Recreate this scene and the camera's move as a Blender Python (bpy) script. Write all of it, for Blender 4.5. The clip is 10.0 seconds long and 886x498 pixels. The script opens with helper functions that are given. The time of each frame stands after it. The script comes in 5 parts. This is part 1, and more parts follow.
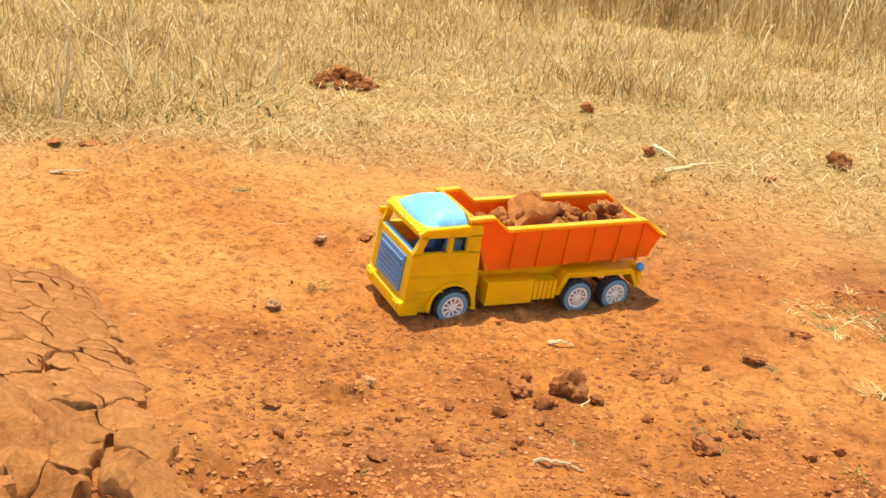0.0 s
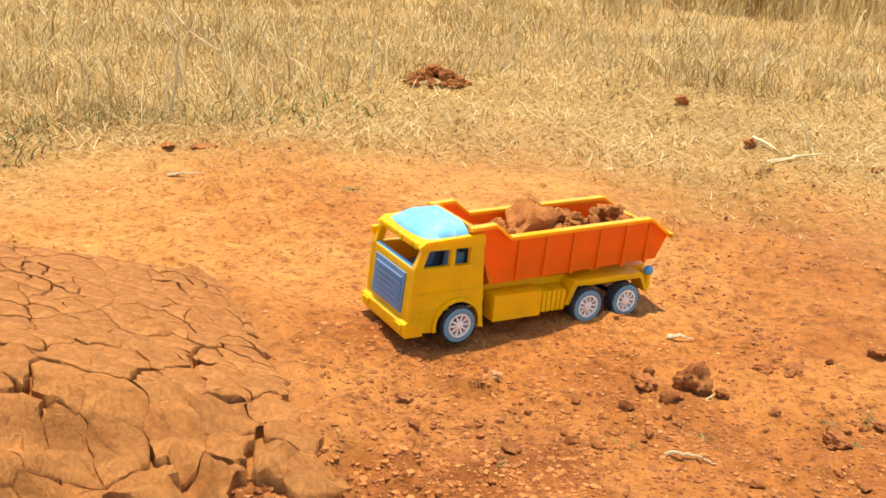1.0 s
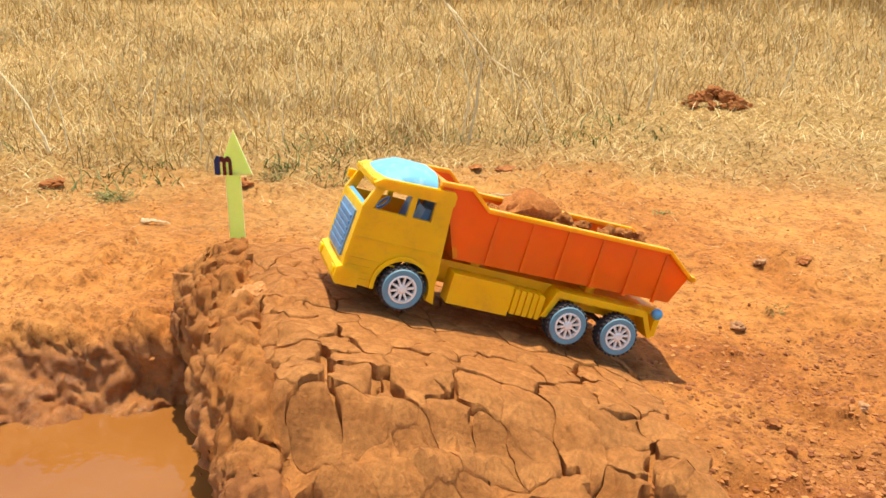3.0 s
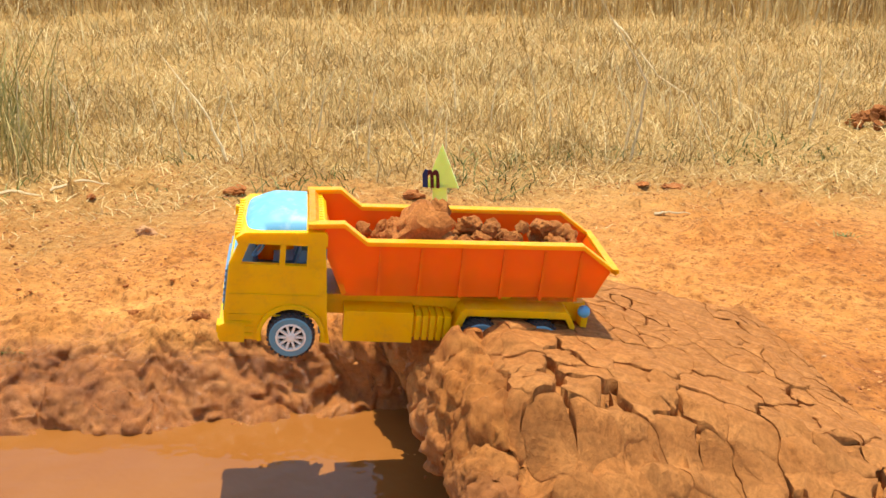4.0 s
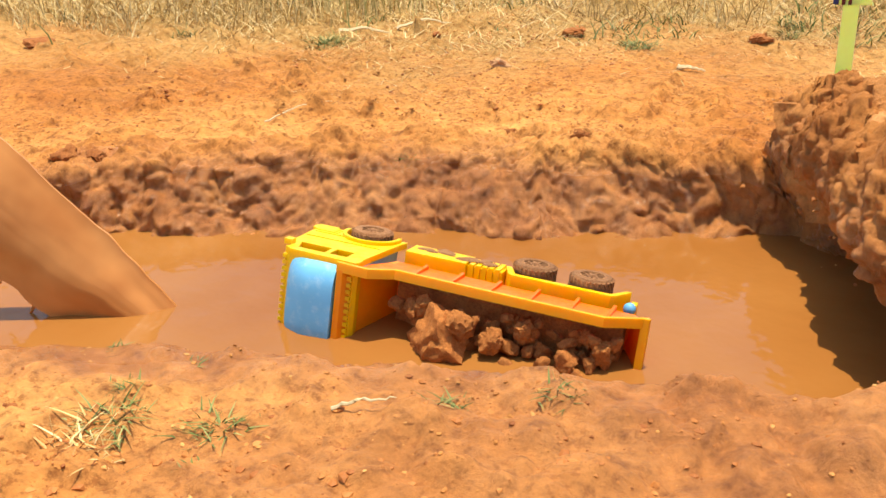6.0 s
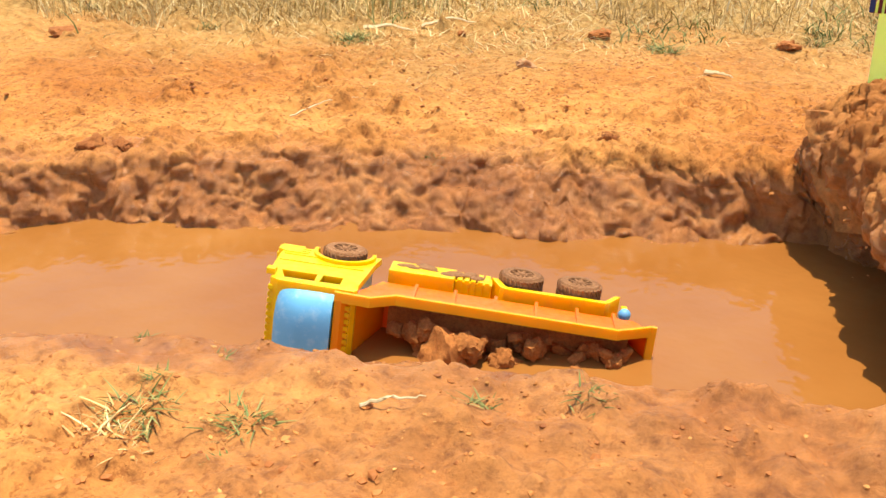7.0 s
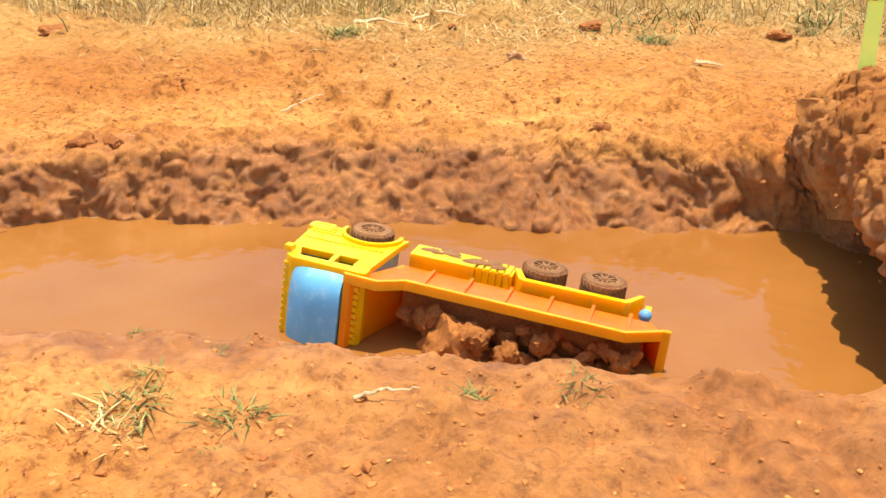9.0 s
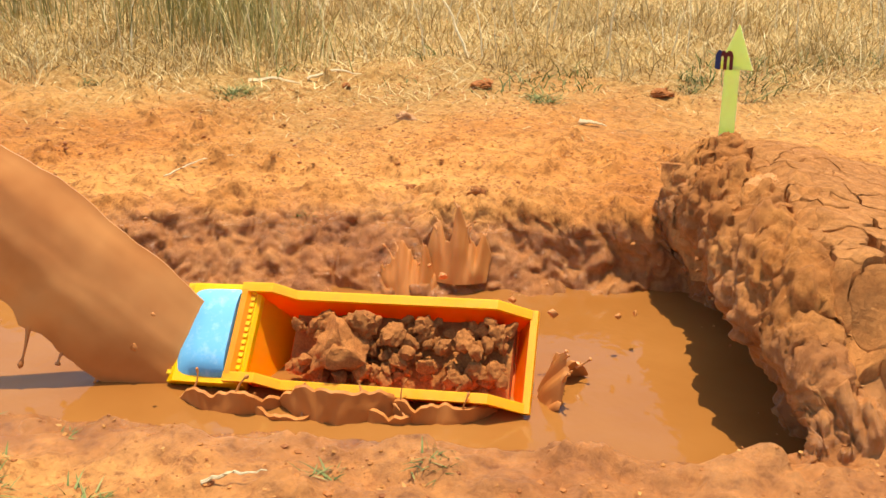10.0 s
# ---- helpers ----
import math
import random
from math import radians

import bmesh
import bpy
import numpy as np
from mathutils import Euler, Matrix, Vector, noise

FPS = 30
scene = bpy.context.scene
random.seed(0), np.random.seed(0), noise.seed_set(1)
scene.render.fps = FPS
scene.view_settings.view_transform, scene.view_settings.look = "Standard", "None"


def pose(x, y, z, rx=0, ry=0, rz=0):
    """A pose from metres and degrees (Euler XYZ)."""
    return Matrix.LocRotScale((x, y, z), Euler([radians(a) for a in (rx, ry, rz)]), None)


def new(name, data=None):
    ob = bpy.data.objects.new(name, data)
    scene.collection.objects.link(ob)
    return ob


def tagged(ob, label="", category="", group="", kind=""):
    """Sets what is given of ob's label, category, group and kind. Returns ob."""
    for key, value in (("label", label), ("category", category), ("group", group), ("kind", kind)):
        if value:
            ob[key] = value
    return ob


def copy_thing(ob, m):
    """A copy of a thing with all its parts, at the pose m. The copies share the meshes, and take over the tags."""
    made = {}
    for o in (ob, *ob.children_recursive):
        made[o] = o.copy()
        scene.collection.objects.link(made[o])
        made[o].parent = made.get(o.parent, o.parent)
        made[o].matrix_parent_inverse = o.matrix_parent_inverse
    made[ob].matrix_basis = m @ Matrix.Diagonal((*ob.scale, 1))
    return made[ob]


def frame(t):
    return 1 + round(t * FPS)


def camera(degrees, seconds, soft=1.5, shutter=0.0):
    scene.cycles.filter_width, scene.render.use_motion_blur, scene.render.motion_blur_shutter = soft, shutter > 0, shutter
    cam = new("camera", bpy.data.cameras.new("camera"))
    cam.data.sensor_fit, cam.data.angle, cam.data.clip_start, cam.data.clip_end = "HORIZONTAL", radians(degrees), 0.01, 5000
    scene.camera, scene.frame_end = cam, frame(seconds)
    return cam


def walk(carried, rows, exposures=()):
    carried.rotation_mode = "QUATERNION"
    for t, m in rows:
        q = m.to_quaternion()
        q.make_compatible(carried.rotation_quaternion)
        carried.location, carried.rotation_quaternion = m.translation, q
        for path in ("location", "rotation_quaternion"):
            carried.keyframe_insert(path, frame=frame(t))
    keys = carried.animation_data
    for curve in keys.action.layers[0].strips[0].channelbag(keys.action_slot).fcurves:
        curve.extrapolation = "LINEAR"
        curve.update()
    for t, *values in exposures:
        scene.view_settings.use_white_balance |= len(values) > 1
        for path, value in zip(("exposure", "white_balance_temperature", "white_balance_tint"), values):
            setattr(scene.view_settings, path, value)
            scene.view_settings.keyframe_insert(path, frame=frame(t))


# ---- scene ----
cam = camera(47.4, 10.0)
METRES, EYE, TILT, LEAN, TURN = 0.62, 0.455, -18.0, -5.5, 0.0
ROWS = [
    (0.0, 0.0, 0.0, 0.0, 0.0, 0.0, -0.0),
    (0.5, -0.0307, -0.0179, 0.0011, 2.44, 0.08, 0.51),
    (1.0, -0.0809, -0.0338, 0.0024, 4.29, -0.23, 0.66),
    (1.5, -0.1292, -0.055, 0.009, 6.4, 0.51, 0.06),
    (2.0, -0.1865, -0.0815, 0.0116, 9.07, 0.61, -0.59),
    (2.5, -0.2494, -0.1169, 0.012, 12.36, 0.11, -0.73),
    (3.0, -0.32, -0.1569, 0.0149, 16.44, 0.67, -0.91),
    (4.5, -0.5262, -0.2915, 0.0019, 26.21, 0.6, -4.06),
    (5.0, -0.5859, -0.3355, -0.0511, 30.42, -1.87, -5.06),
    (5.5, -0.6419, -0.3738, -0.1095, 33.74, -4.89, -5.1),
    (6.0, -0.6793, -0.3991, -0.1368, 36.54, -6.25, -5.26),
    (7.5, -0.7085, -0.409, -0.1443, 37.21, -6.26, -6.99),
    (8.0, -0.7102, -0.4046, -0.1473, 37.02, -6.29, -6.79),
    (8.5, -0.7093, -0.4036, -0.147, 37.11, -6.32, -6.4),
    (9.0, -0.7023, -0.407, -0.146, 36.91, -6.57, -6.02),
    (9.5, -0.6782, -0.3985, -0.1359, 36.53, -6.19, -5.22),
    (10.0, -0.6219, -0.3631, -0.0912, 32.72, -3.77, -5.4),
]
walk(cam, [(t, pose(0, 0, EYE, TILT, LEAN, TURN) @ pose(METRES * x, METRES * y, METRES * z, 90 + pitch, roll, yaw)) for t, x, y, z, yaw, pitch, roll in ROWS], exposures=[(0.0, 0.77, 7500, 11), (4.5, 0.68, 7500, 11), (5.5, 0.75, 7500, 11), (7.5, 0.90, 7500, 11), (9.3, 0.90, 7500, 11), (10.0, 0.74, 7500, 11)])

# ---- light ----
world = bpy.data.worlds.new("sky")
scene.world = world
world.use_nodes = True
wn = world.node_tree
sky = wn.nodes.new("ShaderNodeTexSky")
sky.sky_type, sky.sun_disc = "NISHITA", False
SUN_DIR = Vector((0.02, -0.13, -1.0)).normalized()
sky.sun_elevation = math.asin(-SUN_DIR.z)
sky.sun_rotation = math.atan2(-SUN_DIR.x, -SUN_DIR.y)
wn.links.new(sky.outputs["Color"], wn.nodes["Background"].inputs["Color"])
wn.nodes["Background"].inputs["Strength"].default_value = 0.15
sun = new("sun", bpy.data.lights.new("sun", "SUN"))
sun.data.energy, sun.data.angle, sun.data.color = 3.5, radians(0.6), (1.0, 0.93, 0.80)
sun.matrix_world = Matrix.Translation((0, 0, 5)) @ SUN_DIR.to_track_quat("-Z", "Y").to_matrix().to_4x4()


# ---- helpers of this scene ----
def hash2(ix, iy, seed):
    v = np.sin(ix * 127.1 + iy * 311.7 + seed * 74.7) * 43758.5453
    return v - np.floor(v)


def vnoise(x, y, seed=0):
    """Smooth noise from -1 to 1."""
    ix, iy = np.floor(x), np.floor(y)
    fx, fy = x - ix, y - iy
    fx, fy = fx * fx * (3 - 2 * fx), fy * fy * (3 - 2 * fy)
    a, b = hash2(ix, iy, seed), hash2(ix + 1, iy, seed)
    c, d = hash2(ix, iy + 1, seed), hash2(ix + 1, iy + 1, seed)
    return 2 * ((a * (1 - fx) + b * fx) * (1 - fy) + (c * (1 - fx) + d * fx) * fy) - 1


def fbm(x, y, f, octaves=4, seed=0, gain=0.5):
    out, amp = np.zeros_like(np.asarray(x, float)), 1.0
    for o in range(octaves):
        out = out + amp * vnoise(x * f + 17.3 * o, y * f - 9.1 * o, seed + o)
        amp, f = amp * gain, f * 2.03
    return out


def smooth(e0, e1, x):
    t = np.clip((x - e0) / (e1 - e0), 0, 1)
    return t * t * (3 - 2 * t)


# plan of the ramp and pit: s runs along the drive, v towards the near bank
ORIGIN = np.array((-0.66, 0.72))
ALONG = np.array((-0.866, -0.5))
ACROSS = np.array((0.5, -0.866))
WATER = -0.065


def to_sv(x, y):
    dx, dy = x - ORIGIN[0], y - ORIGIN[1]
    return dx * ALONG[0] + dy * ALONG[1], dx * ACROSS[0] + dy * ACROSS[1]


def to_xy(s, v):
    return ORIGIN[0] + s * ALONG[0] + v * ACROSS[0], ORIGIN[1] + s * ALONG[1] + v * ACROSS[1]


def ramp_height(s, v):
    prof = np.interp(s, [-0.80, -0.62, -0.53, -0.42, -0.30, -0.20, -0.13, -0.08, -0.04, -0.015, 0.01, 0.03, 0.05],
                     [0.0, 0.0, 0.006, 0.034, 0.070, 0.096, 0.112, 0.121, 0.116, 0.096, 0.070, 0.02, 0.0])
    edge = 0.235 + 0.02 * vnoise(s * 9, s * 0, 5)
    near = 1 - 0.35 * smooth(edge - 0.040, edge - 0.010, v) - 0.65 * smooth(edge - 0.005, edge + 0.075, v)
    edge = edge - 0.03 * smooth(-0.25, -0.45, s)
    near = np.where(s < -0.30, 1 - smooth(edge - 0.030, edge + 0.03, v), near) * smooth(-0.34, -0.30, -np.abs(s + 0.30) - 0.30) + near * (1 - smooth(-0.34, -0.30, -np.abs(s + 0.30) - 0.30))
    far = smooth(-0.29, -0.16, v)
    return prof * near * far


def crust(s, v):
    """Where the ramp carries dried clay plates."""
    return smooth(-0.46, -0.42, s) * (1 - smooth(-0.055, -0.025, s)) * smooth(-0.23, -0.19, v) * (1 - smooth(0.265, 0.30, v))


def masks(x, y, plates=True):
    """Height and the kinds of soil at a place of the plan."""
    s, v = to_sv(x, y)
    brink = np.interp(v, [-0.22, -0.10, 0.0, 0.2], [0.035, 0.02, -0.004, -0.008])
    sw = s - brink + 0.014 * fbm(x, y, 14, 3, 3) + 0.006 * vnoise(x * 60, y * 60, 4)
    vw = v - 0.012 + 0.012 * fbm(x, y, 11, 3, 7) + 0.009 * fbm(x, y, 32, 3, 8) - 0.012 * np.abs(fbm(x, y, 24, 2, 6))
    g = 0.012 * fbm(x, y, 1.3, 3, 11) + 0.006 * fbm(x, y, 7, 4, 12)
    rough = 0.50 + 0.65 * smooth(-0.1, 0.5, fbm(x, y, 2.2, 2, 14))
    crumbs = np.maximum(0, fbm(x, y, 28, 3, 15)) ** 2
    g = g + rough * (0.0060 * fbm(x, y, 30, 3, 13) + 0.012 * crumbs + 0.010 * np.maximum(0, fbm(x, y, 14, 2, 16) - 0.25) ** 1.5)
    near_bank = smooth(0.27, 0.33, v) * smooth(-0.25, -0.05, s)
    g = g + near_bank * (0.010 * (np.abs(fbm(x, y, 13, 3, 17)) - 0.25) + 0.006 * (np.abs(fbm(x, y, 38, 3, 18)) - 0.2))
    r = ramp_height(s, v)
    on_ramp = smooth(0.01, 0.045, r)
    g = g * (1 - 0.55 * on_ramp) + r
    if plates:
        g = g - 0.013 * crust(s, v)
    # torn scarp along the near flank of the ramp
    scarp = 0.185 + 0.028 * vnoise(s * 13, s * 0, 24) + 0.012 * vnoise(s * 45, s * 0, 25)
    g = g - 0.011 * smooth(scarp, scarp + 0.020, v) * smooth(0.02, 0.05, r) * (1 - smooth(-0.06, -0.03, s))
    flank = smooth(0.20, 0.25, v) * (1 - smooth(0.32, 0.37, v)) * smooth(-0.62, -0.45, s) * (1 - smooth(0.0, 0.03, s))
    g = g + flank * 0.016 * fbm(x, y, 20, 4, 21)
    heap = np.exp(-((s + 0.02) / 0.05) ** 2) * np.exp(-((v + 0.03) / 0.10) ** 2)
    g = g + heap * 0.022 * np.maximum(-0.2, fbm(x, y, 30, 3, 23))
    # pit walls
    lip = np.interp(s, [-0.05, 0.08, 0.25, 0.47, 0.68, 0.91, 1.0, 1.4], [-0.20, -0.212, -0.239, -0.251, -0.218, -0.161, -0.147, -0.08])
    foot = np.interp(s, [-0.05, 0.135, 0.30, 0.505, 0.69, 0.86, 0.975, 1.4], [-0.19, -0.190, -0.168, -0.160, -0.145, -0.13, -0.09, -0.03])
    q = (vw - lip) / np.maximum(foot - lip, 0.02)
    zfar = np.interp(q, [-0.35, -0.06, 0.08, 0.30, 0.60, 0.85, 1.0, 1.5, 2.4], [1, 0.03, 0.0, -0.020, -0.040, -0.056, WATER, -0.085, -0.14])
    crest = np.interp(s, [0, 0.12, 0.2, 0.23, 0.35, 0.46, 0.56, 0.77, 1.4], [0.29, 0.30, 0.298, 0.280, 0.270, 0.262, 0.250, 0.258, 0.24])
    znear = np.interp(crest - v - 0.010 * fbm(x, y, 16, 3, 9), [-0.10, -0.015, 0.012, 0.035, 0.08], [1, 0.0, -0.02, -0.09, -0.14])
    zright = np.interp(sw, [-0.035, -0.010, 0.004, 0.016, 0.03], [1, 0.115, 0.04, -0.07, -0.14])
    zleft = np.interp(s, [1.28, 1.33, 1.45, 1.5], [-0.14, -0.08, 0.0, 1])
    wall = np.maximum(np.maximum(zfar, znear), np.maximum(zright, zleft))
    h = np.minimum(g, wall)
    cut = np.clip((g - wall) / 0.03, 0, 1)
    lumps = fbm(x, y, 22, 4, 31)
    h = h + cut * (0.006 * lumps + 0.006 * (np.abs(fbm(x, y, 13, 3, 33)) - 0.25)) * smooth(WATER - 0.03, WATER + 0.02, h)
    h = h + cut * smooth(WATER - 0.02, WATER + 0.015, h) * (0.003 * fbm(x, y, 55, 3, 35) + 0.003 * np.abs(fbm(x, y, 34, 2, 36)) - 0.001)
    torn = smooth(-0.10, -0.03, s) * (1 - smooth(0.02, 0.06, s)) * smooth(-0.24, -0.18, v) * (1 - smooth(0.24, 0.32, v))
    h = h + torn * (0.008 * fbm(x, y, 38, 3, 37) + 0.006 * np.abs(fbm(x, y, 70, 2, 38)))
    wet = smooth(0.022, -0.004, h) * np.clip(smooth(-0.35, 0.0, q) * smooth(0.36, 0.28, v) * smooth(-0.02, 0.02, s), 0, 1)
    # mud thrown over the near bank and left damp
    damp = smooth(0.23, 0.27, v) * (1 - smooth(0.38, 0.62, v + 0.14 * fbm(x, y, 6, 3, 43))) * smooth(-0.30, -0.10, s) * (1 - 0.65 * smooth(0.25, 0.75, s + 0.2 * fbm(x, y, 5, 2, 44)))
    wet = np.maximum(wet, 0.55 * damp)
    litter = np.interp(x, [-2.6, -1.78, -1.56, -1.17, -0.75, -0.42, 0.04, 0.5, 0.8, 1.6], [0.7, 1.10, 1.36, 1.55, 1.76, 2.02, 1.93, 1.92, 1.75, 1.6])
    straw = smooth(-0.68, 0.40, y - litter + 0.20 * fbm(x, y, 3.5, 3, 41))
    clay = on_ramp * (1 - cut)
    return h, wet, straw, clay


def red_earth(x, y):
    """Where fresh dark red earth has been turned over."""
    s, v = to_sv(x, y)
    side = smooth(0.10, 0.55, x + 0.15 * fbm(x, y, 4, 3, 91)) * (1 - smooth(1.45, 1.85, y))
    dug = smooth(0.18, 0.28, v) * (1 - smooth(0.42, 0.60, v)) * smooth(-0.95, -0.70, s) * (1 - smooth(-0.12, 0.05, s))
    track = smooth(-0.95, -0.75, s) * (1 - smooth(-0.55, -0.45, s)) * smooth(-0.12, 0.0, v) * 0.7
    bank = 0.8 * smooth(0.27, 0.34, v) * (1 - smooth(0.12, 0.45, s + 0.2 * fbm(x, y, 5, 3, 93))) * smooth(-0.3, -0.1, s)
    return np.clip(np.maximum(np.maximum(np.maximum(side, dug), track), bank) * (0.75 + 0.4 * fbm(x, y, 9, 3, 92)), 0, 1)


def height(x, y):
    return float(masks(np.array([float(x)]), np.array([float(y)]))[0][0])


def heights(x, y):
    return masks(np.asarray(x, float), np.asarray(y, float))[0]


def shader(name, colour=(0.5, 0.5, 0.5), roughness=0.7, metallic=0.0, specular=0.4):
    m = bpy.data.materials.new(name)
    m.use_nodes = True
    b = m.node_tree.nodes["Principled BSDF"]
    b.inputs["Base Color"].default_value = (*colour, 1)
    b.inputs["Roughness"].default_value = roughness
    b.inputs["Metallic"].default_value = metallic
    b.inputs["Specular IOR Level"].default_value = specular
    return m, m.node_tree, b


def add(nt, kind, **values):
    n = nt.nodes.new(kind)
    for key, value in values.items():
        n.inputs[key.replace("_", " ")].default_value = value
    return n


def noise_tex(nt, scale, detail=4.0, rough=0.55, coords=None):
    n = add(nt, "ShaderNodeTexNoise", Scale=scale, Detail=detail, Roughness=rough)
    if coords is None:
        coords = nt.nodes.new("ShaderNodeTexCoord").outputs["Object"]
    nt.links.new(coords, n.inputs["Vector"])
    return n.outputs["Fac"]


def ramp_node(nt, source, stops):
    n = nt.nodes.new("ShaderNodeValToRGB")
    while len(n.color_ramp.elements) < len(stops):
        n.color_ramp.elements.new(0.5)
    for e, (p, c) in zip(n.color_ramp.elements, stops):
        e.position, e.color = p, (*c, 1) if len(c) == 3 else c
    nt.links.new(source, n.inputs["Fac"])
    return n.outputs["Color"]


def mix(nt, fac, a, b, mode="MIX"):
    n = nt.nodes.new("ShaderNodeMix")
    n.data_type, n.blend_type = "RGBA", mode
    ins = [i for i in n.inputs if i.type == "RGBA"]
    for slot, value in ((n.inputs[0], fac), (ins[0], a), (ins[1], b)):
        if isinstance(value, (int, float)):
            slot.default_value = value
        elif isinstance(value, tuple):
            slot.default_value = (*value, 1) if len(value) == 3 else value
        else:
            nt.links.new(value, slot)
    return [o for o in n.outputs if o.type == "RGBA"][0]


def bump(nt, bsdf, source, strength=0.5, distance=0.002):
    n = add(nt, "ShaderNodeBump", Strength=strength, Distance=distance)
    nt.links.new(source, n.inputs["Height"])
    nt.links.new(n.outputs["Normal"], bsdf.inputs["Normal"])
    return n


# ---- materials ----
def ground_material():
    m, nt, b = shader("red_laterite_soil", roughness=0.9, specular=0.25)
    co = nt.nodes.new("ShaderNodeTexCoord").outputs["Object"]
    big = ramp_node(nt, noise_tex(nt, 2.2, 5, 0.6, co), [(0.30, (0.37, 0.120, 0.025)), (0.46, (0.55, 0.216, 0.051)), (0.66, (0.73, 0.345, 0.101))])
    grain = ramp_node(nt, noise_tex(nt, 55, 6, 0.7, co), [(0.30, (0.42, 0.34, 0.28)), (0.46, (0.93, 0.92, 0.90)), (0.70, (1.34, 1.34, 1.30))])
    soil = mix(nt, 1.0, big, grain, "MULTIPLY")
    spots = ramp_node(nt, noise_tex(nt, 130, 4, 0.65, co), [(0.36, (0.52, 0.40, 0.32)), (0.46, (1, 1, 1))])
    soil = mix(nt, 0.8, soil, spots, "MULTIPLY")
    clay_c = ramp_node(nt, noise_tex(nt, 9, 5, 0.6, co), [(0.3, (0.40, 0.150, 0.038)), (0.7, (0.58, 0.26, 0.080))])
    clay_c = mix(nt, 0.5, clay_c, grain, "MULTIPLY")
    straw_c = ramp_node(nt, noise_tex(nt, 70, 5, 0.7, co), [(0.3, (0.20, 0.11, 0.032)), (0.5, (0.42, 0.26, 0.085)), (0.72, (0.58, 0.41, 0.16))])
    wet_c = ramp_node(nt, noise_tex(nt, 18, 5, 0.65, co), [(0.3, (0.30, 0.100, 0.026)), (0.5, (0.44, 0.165, 0.045)), (0.75, (0.58, 0.25, 0.078))])
    wet_c = mix(nt, 0.7, wet_c, grain, "MULTIPLY")
    wet = add(nt, "ShaderNodeAttribute"); wet.attribute_name = "wet"
    straw = add(nt, "ShaderNodeAttribute"); straw.attribute_name = "straw"
    clay = add(nt, "ShaderNodeAttribute"); clay.attribute_name = "clay"
    red = add(nt, "ShaderNodeAttribute"); red.attribute_name = "red"
    red_c = mix(nt, 1.0, ramp_node(nt, noise_tex(nt, 7, 6, 0.65, co), [(0.3, (0.24, 0.065, 0.013)), (0.7, (0.48, 0.172, 0.041))]), grain, "MULTIPLY")
    soil = mix(nt, red.outputs["Fac"], soil, red_c)
    c = mix(nt, clay.outputs["Fac"], soil, clay_c)
    c = mix(nt, straw.outputs["Fac"], c, straw_c)
    c = mix(nt, wet.outputs["Fac"], c, wet_c)
    nt.links.new(c, b.inputs["Base Color"])
    r = nt.nodes.new("ShaderNodeMapRange")
    r.inputs["To Min"].default_value, r.inputs["To Max"].default_value = 0.92, 0.24
    nt.links.new(wet.outputs["Fac"], r.inputs["Value"])
    nt.links.new(r.outputs["Result"], b.inputs["Roughness"])
    sheen = nt.nodes.new("ShaderNodeMapRange")
    sheen.inputs["To Min"].default_value, sheen.inputs["To Max"].default_value = 0.25, 0.5
    nt.links.new(wet.outputs["Fac"], sheen.inputs["Value"])
    nt.links.new(sheen.outputs["Result"], b.inputs["Specular IOR Level"])
    first = bump(nt, b, noise_tex(nt, 75, 7, 0.66, co), 0.8, 0.0065)
    # small crumbs that stick together
    shift = add(nt, "ShaderNodeTexNoise", Scale=60.0, Detail=2.0)
    nt.links.new(co, shift.inputs["Vector"])
    warp = nt.nodes.new("ShaderNodeMix")
    warp.data_type = "VECTOR"
    warp.inputs[0].default_value = 0.012
    vec = [i for i in warp.inputs if i.type == "VECTOR"]
    nt.links.new(co, vec[0])
    nt.links.new(shift.outputs["Color"], vec[1])
    cell = add(nt, "ShaderNodeTexVoronoi", Scale=150.0)
    nt.links.new([o for o in warp.outputs if o.type == "VECTOR"][0], cell.inputs["Vector"])
    grains = add(nt, "ShaderNodeBump", Strength=0.5, Distance=0.003)
    grains.invert = True
    nt.links.new(cell.outputs["Distance"], grains.inputs["Height"])
    nt.links.new(first.outputs["Normal"], grains.inputs["Normal"])
    nt.links.new(grains.outputs["Normal"], b.inputs["Normal"])
    return m


